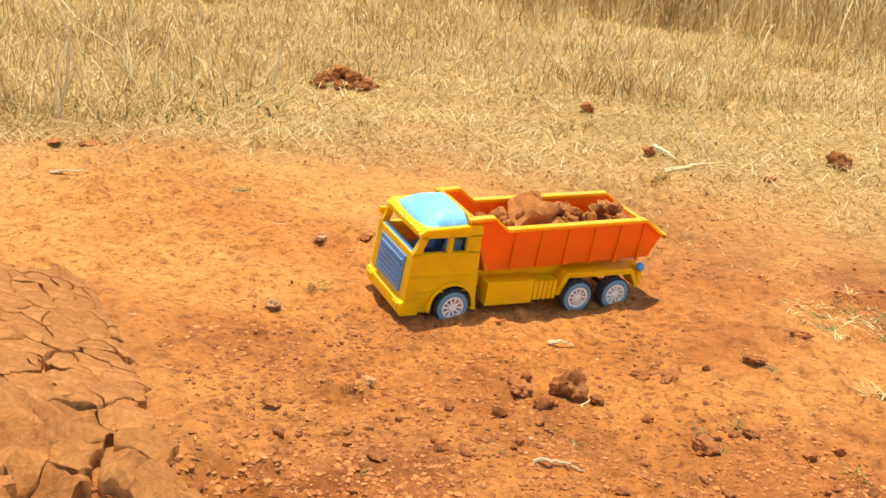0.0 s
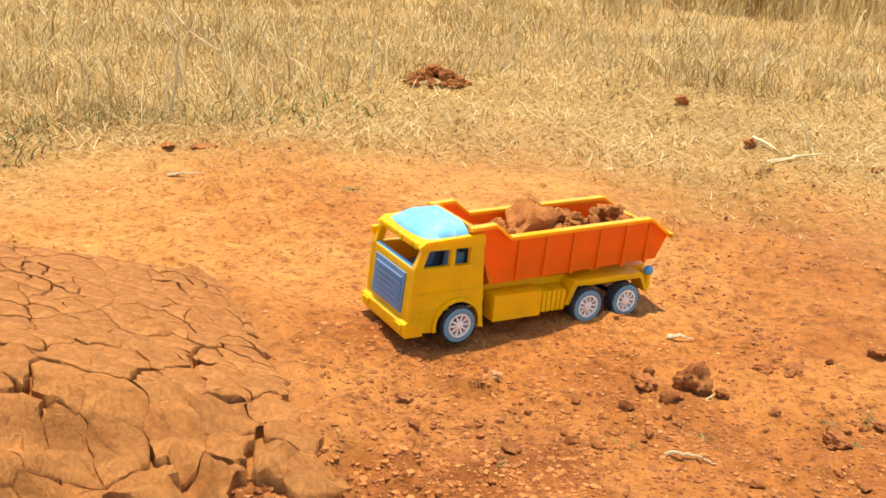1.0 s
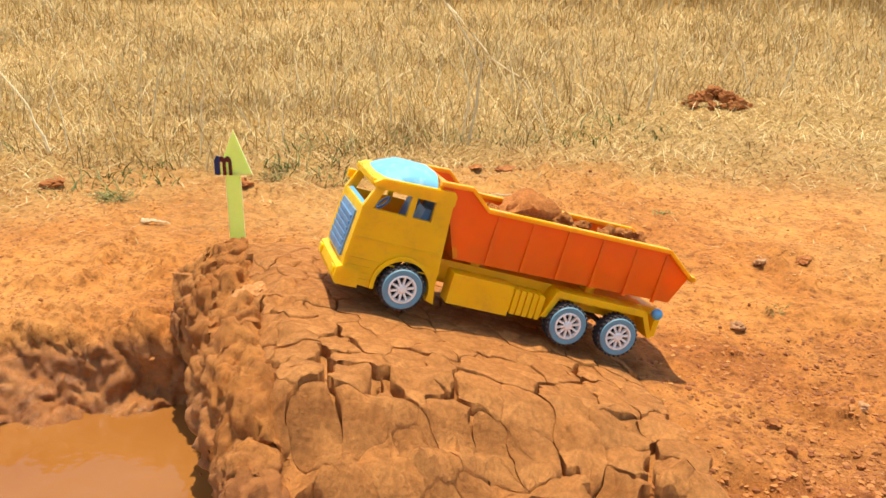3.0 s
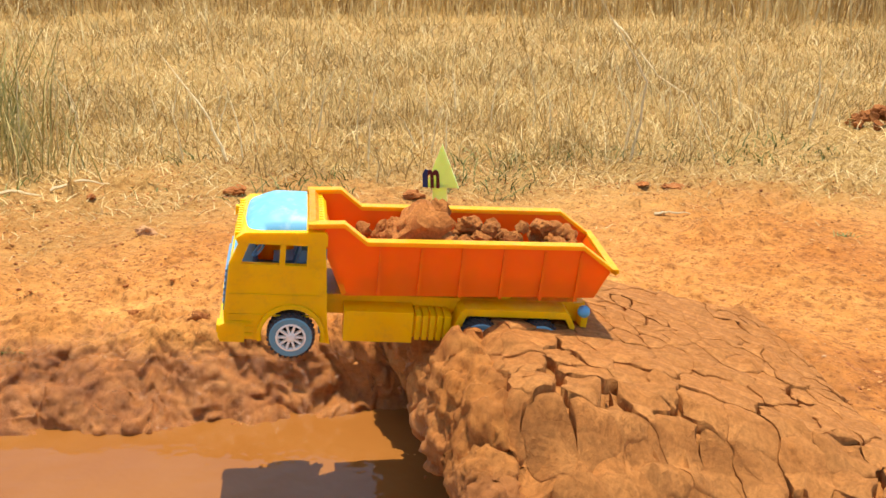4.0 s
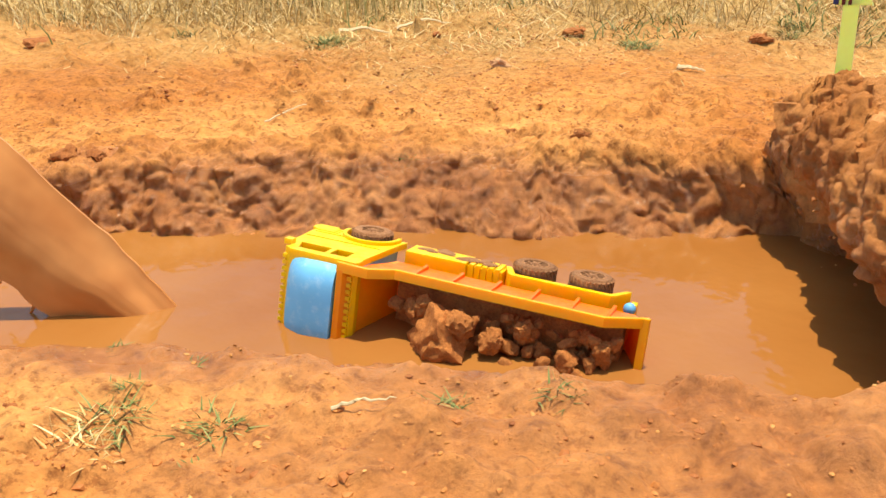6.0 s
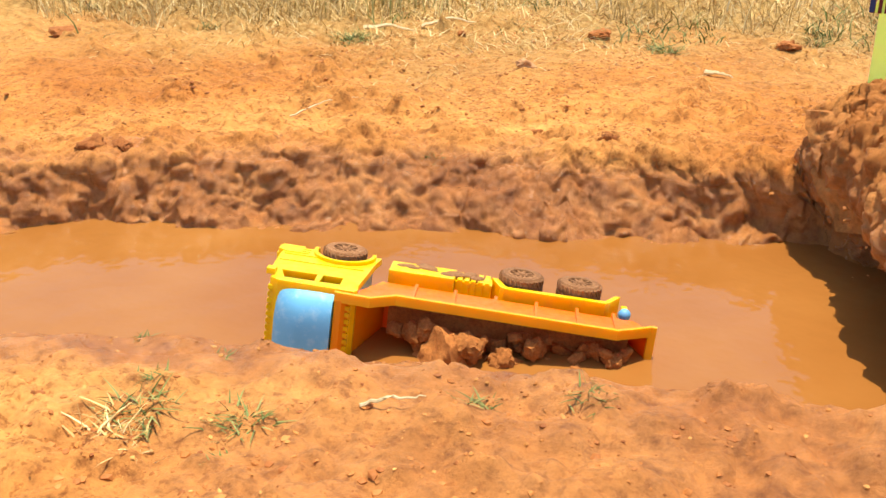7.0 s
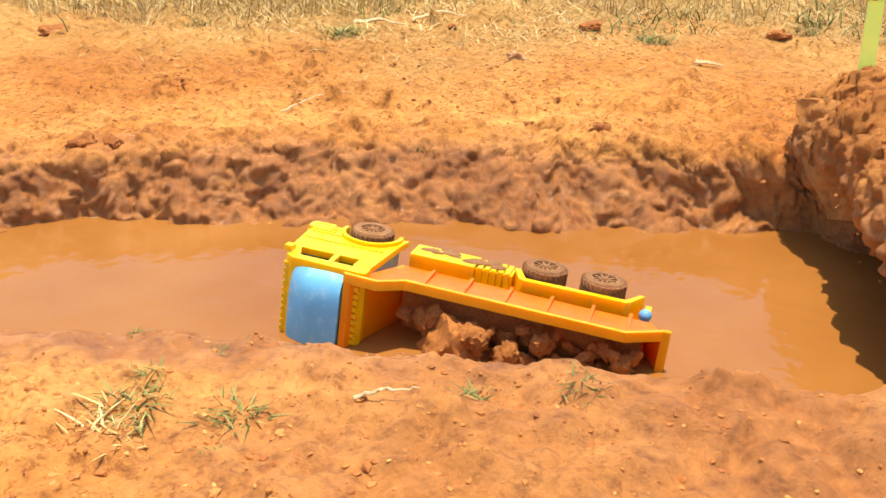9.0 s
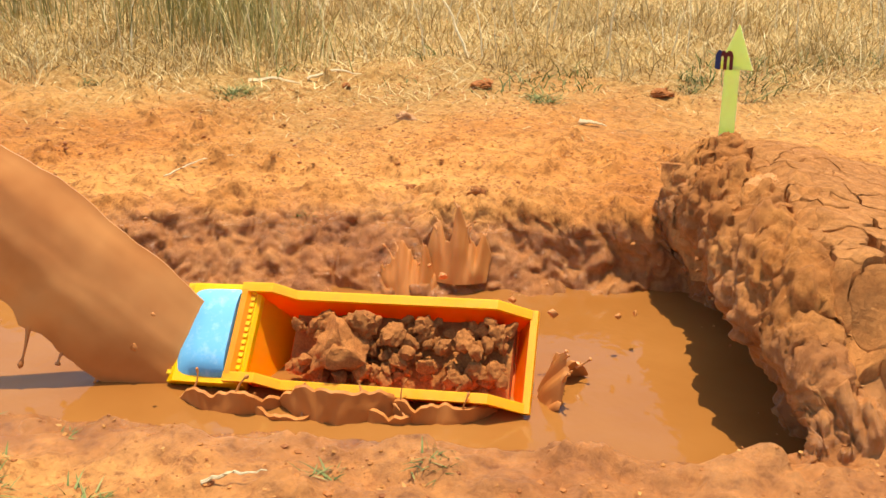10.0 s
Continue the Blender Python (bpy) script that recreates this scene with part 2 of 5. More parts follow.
def clay_material(name, dark, light, scale=14, rough=0.9, strength=0.5, spread=0.2, cracks=0.0):
    m, nt, b = shader(name, roughness=rough, specular=0.25)
    co = nt.nodes.new("ShaderNodeTexCoord").outputs["Object"]
    geo = nt.nodes.new("ShaderNodeObjectInfo")
    c = ramp_node(nt, noise_tex(nt, scale, 6, 0.65, co), [(0.25, dark), (0.75, light)])
    fine = ramp_node(nt, noise_tex(nt, scale * 9, 4, 0.7, co), [(0.3, (0.62, 0.6, 0.58)), (0.6, (1.1, 1.1, 1.1))])
    c = mix(nt, 0.8, c, fine, "MULTIPLY")
    tone = ramp_node(nt, geo.outputs["Random"], [(0.0, (1 - spread,) * 3), (1.0, (1 + spread * 0.6,) * 3)])
    c = mix(nt, 1.0, c, tone, "MULTIPLY")
    nt.links.new(c, b.inputs["Base Color"])
    first = bump(nt, b, noise_tex(nt, scale * 6, 8, 0.7, co), strength, 0.003)
    if cracks:
        # hairline cracks inside a plate
        wide = add(nt, "ShaderNodeTexNoise", Scale=30.0, Detail=3.0)
        nt.links.new(co, wide.inputs["Vector"])
        warp = nt.nodes.new("ShaderNodeMix")
        warp.data_type = "VECTOR"
        warp.inputs[0].default_value = 0.035
        vec = [i for i in warp.inputs if i.type == "VECTOR"]
        nt.links.new(co, vec[0])
        nt.links.new(wide.outputs["Color"], vec[1])
        cell = add(nt, "ShaderNodeTexVoronoi", Scale=cracks)
        cell.feature = "DISTANCE_TO_EDGE"
        nt.links.new([o for o in warp.outputs if o.type == "VECTOR"][0], cell.inputs["Vector"])
        line = ramp_node(nt, cell.outputs["Distance"], [(0.0, (0, 0, 0)), (0.045, (1, 1, 1))])
        second = add(nt, "ShaderNodeBump", Strength=0.8, Distance=0.002)
        nt.links.new(line, second.inputs["Height"])
        nt.links.new(first.outputs["Normal"], second.inputs["Normal"])
        nt.links.new(second.outputs["Normal"], b.inputs["Normal"])
    return m


def plastic_material(name, colour, dirt=(0.30, 0.13, 0.05), amount=0.45, rough=0.38, glow=0.0):
    m, nt, b = shader(name, colour, rough, 0.0, 0.5)
    co = nt.nodes.new("ShaderNodeTexCoord").outputs["Object"]
    mask = ramp_node(nt, noise_tex(nt, 60, 8, 0.75, co), [(0.50, (0, 0, 0)), (0.80, (amount, amount, amount))])
    tone = ramp_node(nt, noise_tex(nt, 25, 3, 0.5, co), [(0.3, tuple(0.90 * k for k in colour)), (0.7, colour)])
    c = mix(nt, mask, tone, dirt)
    nt.links.new(c, b.inputs["Base Color"])
    nt.links.new(ramp_node(nt, noise_tex(nt, 90, 4, 0.6, co), [(0.3, (rough - 0.1,) * 3), (0.7, (rough + 0.2,) * 3)]), b.inputs["Roughness"])
    # thin moulded plastic lets some light through
    b.inputs["Subsurface Weight"].default_value = glow
    b.inputs["Subsurface Radius"].default_value = (1.0, 0.7, 0.4)
    b.inputs["Subsurface Scale"].default_value = 0.012
    bump(nt, b, noise_tex(nt, 220, 3, 0.6, co), 0.08, 0.001)
    return m


def blade_material(name, stops):
    m, nt, b = shader(name, roughness=0.65, specular=0.3)
    geo = nt.nodes.new("ShaderNodeNewGeometry")
    c = ramp_node(nt, geo.outputs["Random Per Island"], stops)
    patch = ramp_node(nt, noise_tex(nt, 2.6, 4, 0.6), [(0.33, (0.50, 0.45, 0.38)), (0.62, (1.08, 1.08, 1.06))])
    nt.links.new(mix(nt, 0.85, c, patch, "MULTIPLY"), b.inputs["Base Color"])
    return m


def water_material():
    m, nt, b = shader("muddy_water", (0.40, 0.155, 0.036), 0.05, 0.0, 0.24)
    co = nt.nodes.new("ShaderNodeTexCoord").outputs["Object"]
    nt.links.new(ramp_node(nt, noise_tex(nt, 3.5, 4, 0.55, co), [(0.3, (0.25, 0.092, 0.020)), (0.7, (0.32, 0.135, 0.034))]), b.inputs["Base Color"])
    bump(nt, b, noise_tex(nt, 20, 3, 0.5, co), 0.30, 0.007)
    return m


GROUND = ground_material()
CLAY = clay_material("dried_clay", (0.40, 0.148, 0.037), (0.60, 0.265, 0.080), 16, 0.92, 1.0, 0.08, 48.0)
CLOD = clay_material("red_earth_clod", (0.26, 0.075, 0.020), (0.50, 0.20, 0.06), 30, 0.95, 0.9)
LOAD = clay_material("brown_earth_lump", (0.33, 0.112, 0.029), (0.56, 0.225, 0.062), 40, 0.95, 0.9)
PALE = clay_material("pale_stone", (0.42, 0.20, 0.085), (0.58, 0.34, 0.17), 30, 0.9, 0.4)
CAKED = clay_material("caked_mud", (0.20, 0.085, 0.035), (0.42, 0.21, 0.09), 60, 0.75, 0.8)
PALE_CLAY = clay_material("pale_clay", (0.44, 0.19, 0.060), (0.58, 0.29, 0.11), 20)
CRUMB = blade_material("soil_crumb", [(0.0, (0.27, 0.080, 0.017)), (0.5, (0.41, 0.145, 0.034)), (1.0, (0.56, 0.230, 0.062))])
GRAIN = blade_material("dry_soil_grain", [(0.0, (0.36, 0.125, 0.028)), (0.5, (0.52, 0.215, 0.052)), (1.0, (0.66, 0.33, 0.10))])
STALK = clay_material("bleached_stalk", (0.66, 0.52, 0.27), (0.88, 0.76, 0.48), 60, 0.7, 0.2)
MUD, mud_nodes, mud_bsdf = shader("wet_mud", (0.46, 0.18, 0.048), 0.38, 0.0, 0.25)
mud_nodes.links.new(ramp_node(mud_nodes, noise_tex(mud_nodes, 14, 3, 0.5), [(0.35, (0.46, 0.170, 0.043)), (0.65, (0.60, 0.255, 0.074))]), mud_bsdf.inputs["Base Color"])
bump(mud_nodes, mud_bsdf, noise_tex(mud_nodes, 26, 2, 0.5), 0.12, 0.004)
WATER_M = water_material()
YELLOW = plastic_material("yellow_plastic", (1.0, 0.53, 0.003), amount=0.30, glow=0.5)
ORANGE = plastic_material("orange_plastic", (1.0, 0.150, 0.003), amount=0.05, glow=0.5)
# rim of the bed: light through its orange top is put in as amber
LIT_RIM = plastic_material("lit_orange_edge", (1.0, 0.38, 0.006), amount=0.12, glow=0.5)
HEADBOARD = plastic_material("bright_orange_plastic", (1.0, 0.27, 0.004), amount=0.10, glow=0.5)
BLUE = plastic_material("sky_blue_plastic", (0.10, 0.42, 0.72), amount=0.25)
WORN_BLUE = plastic_material("worn_blue_plastic", (0.14, 0.50, 0.80), (0.55, 0.76, 0.88), 0.75, 0.5)
DEEP_BLUE = plastic_material("dull_blue_plastic", (0.12, 0.29, 0.50), amount=0.6)
RUBBER = plastic_material("muddy_black_tyre", (0.035, 0.035, 0.04), (0.20, 0.09, 0.04), 0.8, 0.7)
SIDEWALL = plastic_material("dusty_blue_sidewall", (0.13, 0.32, 0.43), (0.25, 0.12, 0.06), 0.6, 0.6)
SILVER = plastic_material("silver_plastic", (0.92, 0.89, 0.83), (0.35, 0.18, 0.09), 0.5, 0.35)
PAPER = plastic_material("lime_paper", (0.54, 0.90, 0.27), (0.45, 0.5, 0.2), 0.12, 0.8, 0.8)
MAROON, _, _ = shader("maroon_ink", (0.10, 0.012, 0.012), 0.6)
NAVY, _, _ = shader("navy_ink", (0.012, 0.03, 0.12), 0.6)
DRY = blade_material("dry_grass", [(0.0, (0.34, 0.21, 0.07)), (0.4, (0.60, 0.42, 0.16)), (0.75, (0.74, 0.57, 0.26)), (1.0, (0.84, 0.72, 0.42))])
LITTER = blade_material("straw_litter", [(0.0, (0.38, 0.21, 0.07)), (0.5, (0.66, 0.45, 0.17)), (1.0, (0.84, 0.68, 0.36))])
GREEN = blade_material("green_grass", [(0.0, (0.08, 0.11, 0.025)), (0.5, (0.16, 0.20, 0.05)), (1.0, (0.36, 0.34, 0.12))])
REED = blade_material("reed_leaf", [(0.0, (0.20, 0.21, 0.06)), (0.4, (0.42, 0.36, 0.12)), (1.0, (0.72, 0.57, 0.26))])


# ---- mesh helpers ----
def part(name, bm, material, parent=None, label="", smooth_faces=False):
    me = bpy.data.meshes.new(name)
    bmesh.ops.recalc_face_normals(bm, faces=bm.faces)
    bm.to_mesh(me)
    bm.free()
    me.materials.append(material)
    if smooth_faces:
        me.shade_smooth()
        me.set_sharp_from_angle(angle=radians(50))
    ob = new(name, me)
    ob.parent = parent
    return tagged(ob, label)


def prism(bm, outline, y0, y1):
    """Extrudes an outline of (x, z) from y0 to y1."""
    a = [bm.verts.new((x, y0, z)) for x, z in outline]
    b = [bm.verts.new((x, y1, z)) for x, z in outline]
    bm.faces.new(a)
    bm.faces.new(b[::-1])
    for i in range(len(outline)):
        j = (i + 1) % len(outline)
        bm.faces.new((a[i], b[i], b[j], a[j]))
    return a + b


def box(bm, x0, x1, y0, y1, z0, z1):
    return prism(bm, [(x0, z0), (x1, z0), (x1, z1), (x0, z1)], y0, y1)


def bevel(bm, offset=0.0012, segments=2):
    edges = [e for e in bm.edges if len(e.link_faces) == 2 and e.calc_face_angle(0) > 0.5]
    bmesh.ops.bevel(bm, geom=edges, offset=offset, segments=segments, profile=0.5, affect="EDGES", clamp_overlap=True)
    return bm


def lathe(bm, profile, n=40, caps=True):
    """Turns (radius, y) round the y axis."""
    rings = []
    for r, y in profile:
        rings.append([bm.verts.new((r * math.cos(2 * math.pi * i / n), y, r * math.sin(2 * math.pi * i / n))) for i in range(n)])
    for a, b in zip(rings, rings[1:]):
        for i in range(n):
            j = (i + 1) % n
            bm.faces.new((a[i], a[j], b[j], b[i]))
    if caps:
        bm.faces.new(rings[0][::-1])
        bm.faces.new(rings[-1])


def plain_mesh(name, verts, faces, material, smooth_faces=True):
    me = bpy.data.meshes.new(name)
    me.from_pydata(verts, [], faces)
    me.materials.append(material)
    if smooth_faces:
        me.shade_smooth()
    return new(name, me)


# ---- ground ----
def spaced(a, b, step):
    return np.arange(a, b - step * 0.5, step)


def ground_points(x, y):
    """Places of the ground's surface; the pit wall under the ramp's brink is hollowed out."""
    h, wet, straw, clay = masks(x, y)
    s, v = to_sv(x, y)
    under = 0.100 * smooth(0.05, -0.05, h) * smooth(-0.03, 0.0, s) * (1 - smooth(0.04, 0.30, s)) * smooth(-0.24, -0.20, v) * (1 - smooth(0.26, 0.31, v))
    under = under * (0.75 + 0.35 * vnoise(v * 14, v * 0, 71))
    return np.column_stack((x - under * ALONG[0], y - under * ALONG[1], h)), h, wet, straw, clay, s, v


def make_ground():
    grow = 1.22 ** np.arange(1, 34) * 0.03
    xs = np.concatenate((-2.8 - np.cumsum(grow)[::-1], spaced(-2.8, -1.7, 0.014), spaced(-1.7, 0.6, 0.0042), spaced(0.6, 1.8, 0.014), 1.8 + np.cumsum(grow)))
    ys = np.concatenate((-0.35 - np.cumsum(grow)[::-1], spaced(-0.35, 0.0, 0.02), spaced(0.0, 1.35, 0.0042), spaced(1.35, 3.0, 0.014), 3.0 + np.cumsum(grow)))
    gx, gy = np.meshgrid(xs, ys)
    verts, h, wet, straw, clay, s, v = ground_points(gx.ravel(), gy.ravel())
    nx, ny = len(xs), len(ys)
    # lumps stand out square to the steep muddy walls
    grid = verts.reshape(ny, nx, 3)
    normal = np.cross(np.gradient(grid, axis=1), np.gradient(grid, axis=0)).reshape(-1, 3)
    normal /= np.linalg.norm(normal, axis=1)[:, None] + 1e-12
    steep = smooth(0.93, 0.75, normal[:, 2]) * smooth(WATER - 0.03, WATER + 0.01, h) * (gy.ravel() < 1.3) * (1 - smooth(0.20, 0.24, v))
    a, c = s * 1.0, v * 0.8 + h * 1.4
    bulge = 0.003 * fbm(a, c, 17, 3, 81) + 0.0065 * (0.3 - np.abs(fbm(a, c * 2.2, 30, 3, 82))) + 0.0035 * fbm(a, c * 1.5, 70, 3, 83)
    verts = verts + normal * (0.5 * steep * bulge)[:, None]
    i = (np.arange(ny - 1)[:, None] * nx + np.arange(nx - 1)[None, :]).ravel()
    faces = np.column_stack((i, i + 1, i + nx + 1, i + nx))
    me = bpy.data.meshes.new("ground")
    me.vertices.add(len(verts))
    me.vertices.foreach_set("co", verts.ravel())
    me.loops.add(faces.size)
    me.loops.foreach_set("vertex_index", faces.ravel())
    me.polygons.add(len(faces))
    me.polygons.foreach_set("loop_start", np.arange(0, faces.size, 4))
    me.update(calc_edges=True)
    for key, values in (("wet", wet), ("straw", straw), ("clay", clay), ("red", red_earth(gx.ravel(), gy.ravel()))):
        me.attributes.new(key, "FLOAT", "POINT").data.foreach_set("value", values.astype(np.float32))
    me.materials.append(GROUND)
    me.shade_smooth()
    return tagged(new("ground", me), "dry red laterite ground with a dug muddy pit and earth ramp", "ground", kind="structure")


ground = make_ground()


def relief_strip(name, s, v, count, lumps, soil, label):
    """Lumpy earth laid over a steep face; each row of s, v runs down the face."""
    n, m = s.shape
    x, y = to_xy(s.ravel(), v.ravel())
    line = ground_points(x, y)[0].reshape(n, m, 3)
    step = np.linalg.norm(np.diff(line, axis=1), axis=2)
    arc = np.concatenate((np.zeros((n, 1)), np.cumsum(step, axis=1)), axis=1)
    grid, down = np.empty((n, count, 3)), np.empty((n, count))
    for i in range(n):
        down[i] = np.linspace(0, arc[i, -1], count)
        for k in range(3):
            grid[i, :, k] = np.interp(down[i], arc[i], line[i, :, k])
    for _ in range(3):
        grid[:, 1:-1] = 0.5 * grid[:, 1:-1] + 0.25 * (grid[:, :-2] + grid[:, 2:])
        grid[1:-1] = 0.5 * grid[1:-1] + 0.25 * (grid[:-2] + grid[2:])
    normal = np.cross(np.gradient(grid, axis=0), np.gradient(grid, axis=1))
    normal /= np.linalg.norm(normal, axis=2)[:, :, None] + 1e-12
    if normal[:, :, 2].mean() < 0:
        normal = -normal
    gap = np.linalg.norm(np.diff(grid.mean(axis=1), axis=0), axis=1)
    along = np.concatenate(([0], np.cumsum(gap)))[:, None] + 0 * down
    big, mid, small = lumps
    out = big * (np.abs(fbm(along, down * 1.5, 15, 3, 131)) - 0.28) + mid * (np.abs(fbm(along + 0.01 * vnoise(along * 40, down * 40, 9), down * 1.6, 38, 3, 132)) - 0.22)
    out = out + 1.6 * small * (np.abs(fbm(along, down * 1.4, 75, 3, 134)) - 0.2) + small * fbm(along, down, 150, 3, 133) - 0.5 * mid * smooth(0.06, 0.0, np.abs(fbm(along, down * 1.3, 26, 3, 135)))
    u, w = np.linspace(0, 1, count)[None, :], np.linspace(0, 1, n)[:, None]
    fade = smooth(0, 0.10, u) * smooth(0, 0.06, 1 - u) * smooth(0, 0.03, w) * smooth(0, 0.03, 1 - w)
    push = (0.003 + np.maximum(out, -0.004)) * fade - 0.008 * (1 - fade)
    place = (grid + (normal + np.array((0, 0, 0.15))) * push[:, :, None]).reshape(-1, 3)
    i = (np.arange(n - 1)[:, None] * count + np.arange(count - 1)[None, :]).ravel()
    ob = plain_mesh(name, place.tolist(), np.column_stack((i, i + 1, i + count + 1, i + count)).tolist(), GROUND)
    for key, values in zip(("wet", "straw", "clay", "red"), soil(place)):
        ob.data.attributes.new(key, "FLOAT", "POINT").data.foreach_set("value", values.astype(np.float32))
    return tagged(ob, label, "earth bank", kind="structure")


def bank_soil(p):
    damp = smooth(0.016, -0.012, p[:, 2] + 0.008 * fbm(p[:, 0], p[:, 1], 12, 3, 141))
    return damp, 0 * damp, 0 * damp, 0.25 * (1 - damp)


def brink_soil(p):
    damp = 0.9 * smooth(0.10, -0.01, p[:, 2] + 0.03 * fbm(p[:, 0], p[:, 1], 16, 3, 143))
    red = 0.9 * smooth(-0.3, 0.4, fbm(p[:, 0], p[:, 1] + p[:, 2], 14, 3, 142))
    return damp, 0 * damp, 0.45 + 0 * damp, red


# wet lumpy bank across the water, and the torn face under the ramp's brink
rs, rv = np.meshgrid(np.arange(0.015, 1.32, 0.0022), np.linspace(0, 1, 170), indexing="ij")
relief_strip("mud_bank", rs, np.interp(rs, [0, 0.47, 1.0, 1.4], [-0.30, -0.33, -0.235, -0.17]) + 0.20 * rv, 74, (0.0095, 0.0055, 0.0016), bank_soil, "wet lumpy red-brown mud bank above the water")
rv, rs = np.meshgrid(np.arange(-0.200, 0.315, 0.0022), np.linspace(-0.068, 0.045, 230), indexing="ij")
relief_strip("ramp_face", rs, rv, 100, (0.0070, 0.0075, 0.0028), brink_soil, "torn crumbly earth face at the end of the ramp")


def make_water():
    xs, ys = np.linspace(-2.2, -0.45, 60), np.linspace(-0.15, 1.05, 40)
    verts = [(x, y, WATER) for y in ys for x in xs]
    faces = [(j * 60 + i, j * 60 + i + 1, j * 60 + 61 + i, j * 60 + 60 + i) for j in range(39) for i in range(59)]
    ob = plain_mesh("water", verts, faces, WATER_M)
    return tagged(ob, "opaque orange-brown muddy water filling the pit", "water", kind="structure")


make_water()


# ---- toy truck ----
WHEEL_R = 0.0220
WHEEL_X = (0.0055, -0.173, -0.231)


def make_wheel(truck, caked=False):
    """One wheel about the y axis, outer side at +y."""
    tyre_m, wall_m, rim_m = (CAKED, CAKED, CAKED) if caked else (RUBBER, SIDEWALL, SILVER)
    bm = bmesh.new()
    lathe(bm, [(0.0125, -0.008), (0.0195, -0.009), (0.0212, -0.007), (0.0212, 0.006), (0.0195, 0.0085), (0.0130, 0.0075), (0.0128, 0.0005)], 36)
    for i in range(26):
        a = 2 * math.pi * i / 26
        for side in (-1, 1):
            m = Matrix.Rotation(a + 0.06 * side, 4, "Y") @ Matrix.Translation((0.0212, 0.0042 * side, 0)) @ Matrix.Rotation(0.5 * side, 4, "X")
            r = bmesh.ops.create_cube(bm, size=1, matrix=m @ Matrix.Diagonal((0.0022, 0.0066, 0.0026, 1)))
    wheel = part("wheel", bm, tyre_m, truck, "knobbly tyre thickly caked with brown mud" if caked else "knobbly black tyre dusted with mud")
    bm = bmesh.new()
    lathe(bm, [(0.0128, 0.0070), (0.0192, 0.0084), (0.0200, 0.0080), (0.0190, 0.0092), (0.0134, 0.0086)], 40, False)
    part("sidewall", bm, wall_m, wheel, "muddy tyre sidewall" if caked else "dusty blue tyre sidewall", True)
    bm = bmesh.new()
    for ring in ([(0.0137, 0.0010), (0.0141, 0.0090), (0.0122, 0.0094), (0.0114, 0.0060), (0.0118, 0.0012)],):
        n, rows = 40, []
        for rad, y in ring:
            rows.append([bm.verts.new((rad * math.cos(2 * math.pi * i / n), y, rad * math.sin(2 * math.pi * i / n))) for i in range(n)])
        for a, b in zip(rows, rows[1:]):
            for i in range(n):
                bm.faces.new((a[i], a[(i + 1) % n], b[(i + 1) % n], b[i]))
    lathe(bm, [(0.0048, 0.0010), (0.0048, 0.0080), (0.0030, 0.0098)], 20)
    for i in range(10):
        m = Matrix.Rotation(2 * math.pi * i / 10, 4, "Y") @ Matrix.Translation((0.0082, 0.0068, 0))
        bmesh.ops.create_cube(bm, size=1, matrix=m @ Matrix.Diagonal((0.0082, 0.0030, 0.0022, 1)))
    part("rim", bm, rim_m, wheel, "mud-caked spoked rim" if caked else "silver spoked plastic rim")
    return wheel


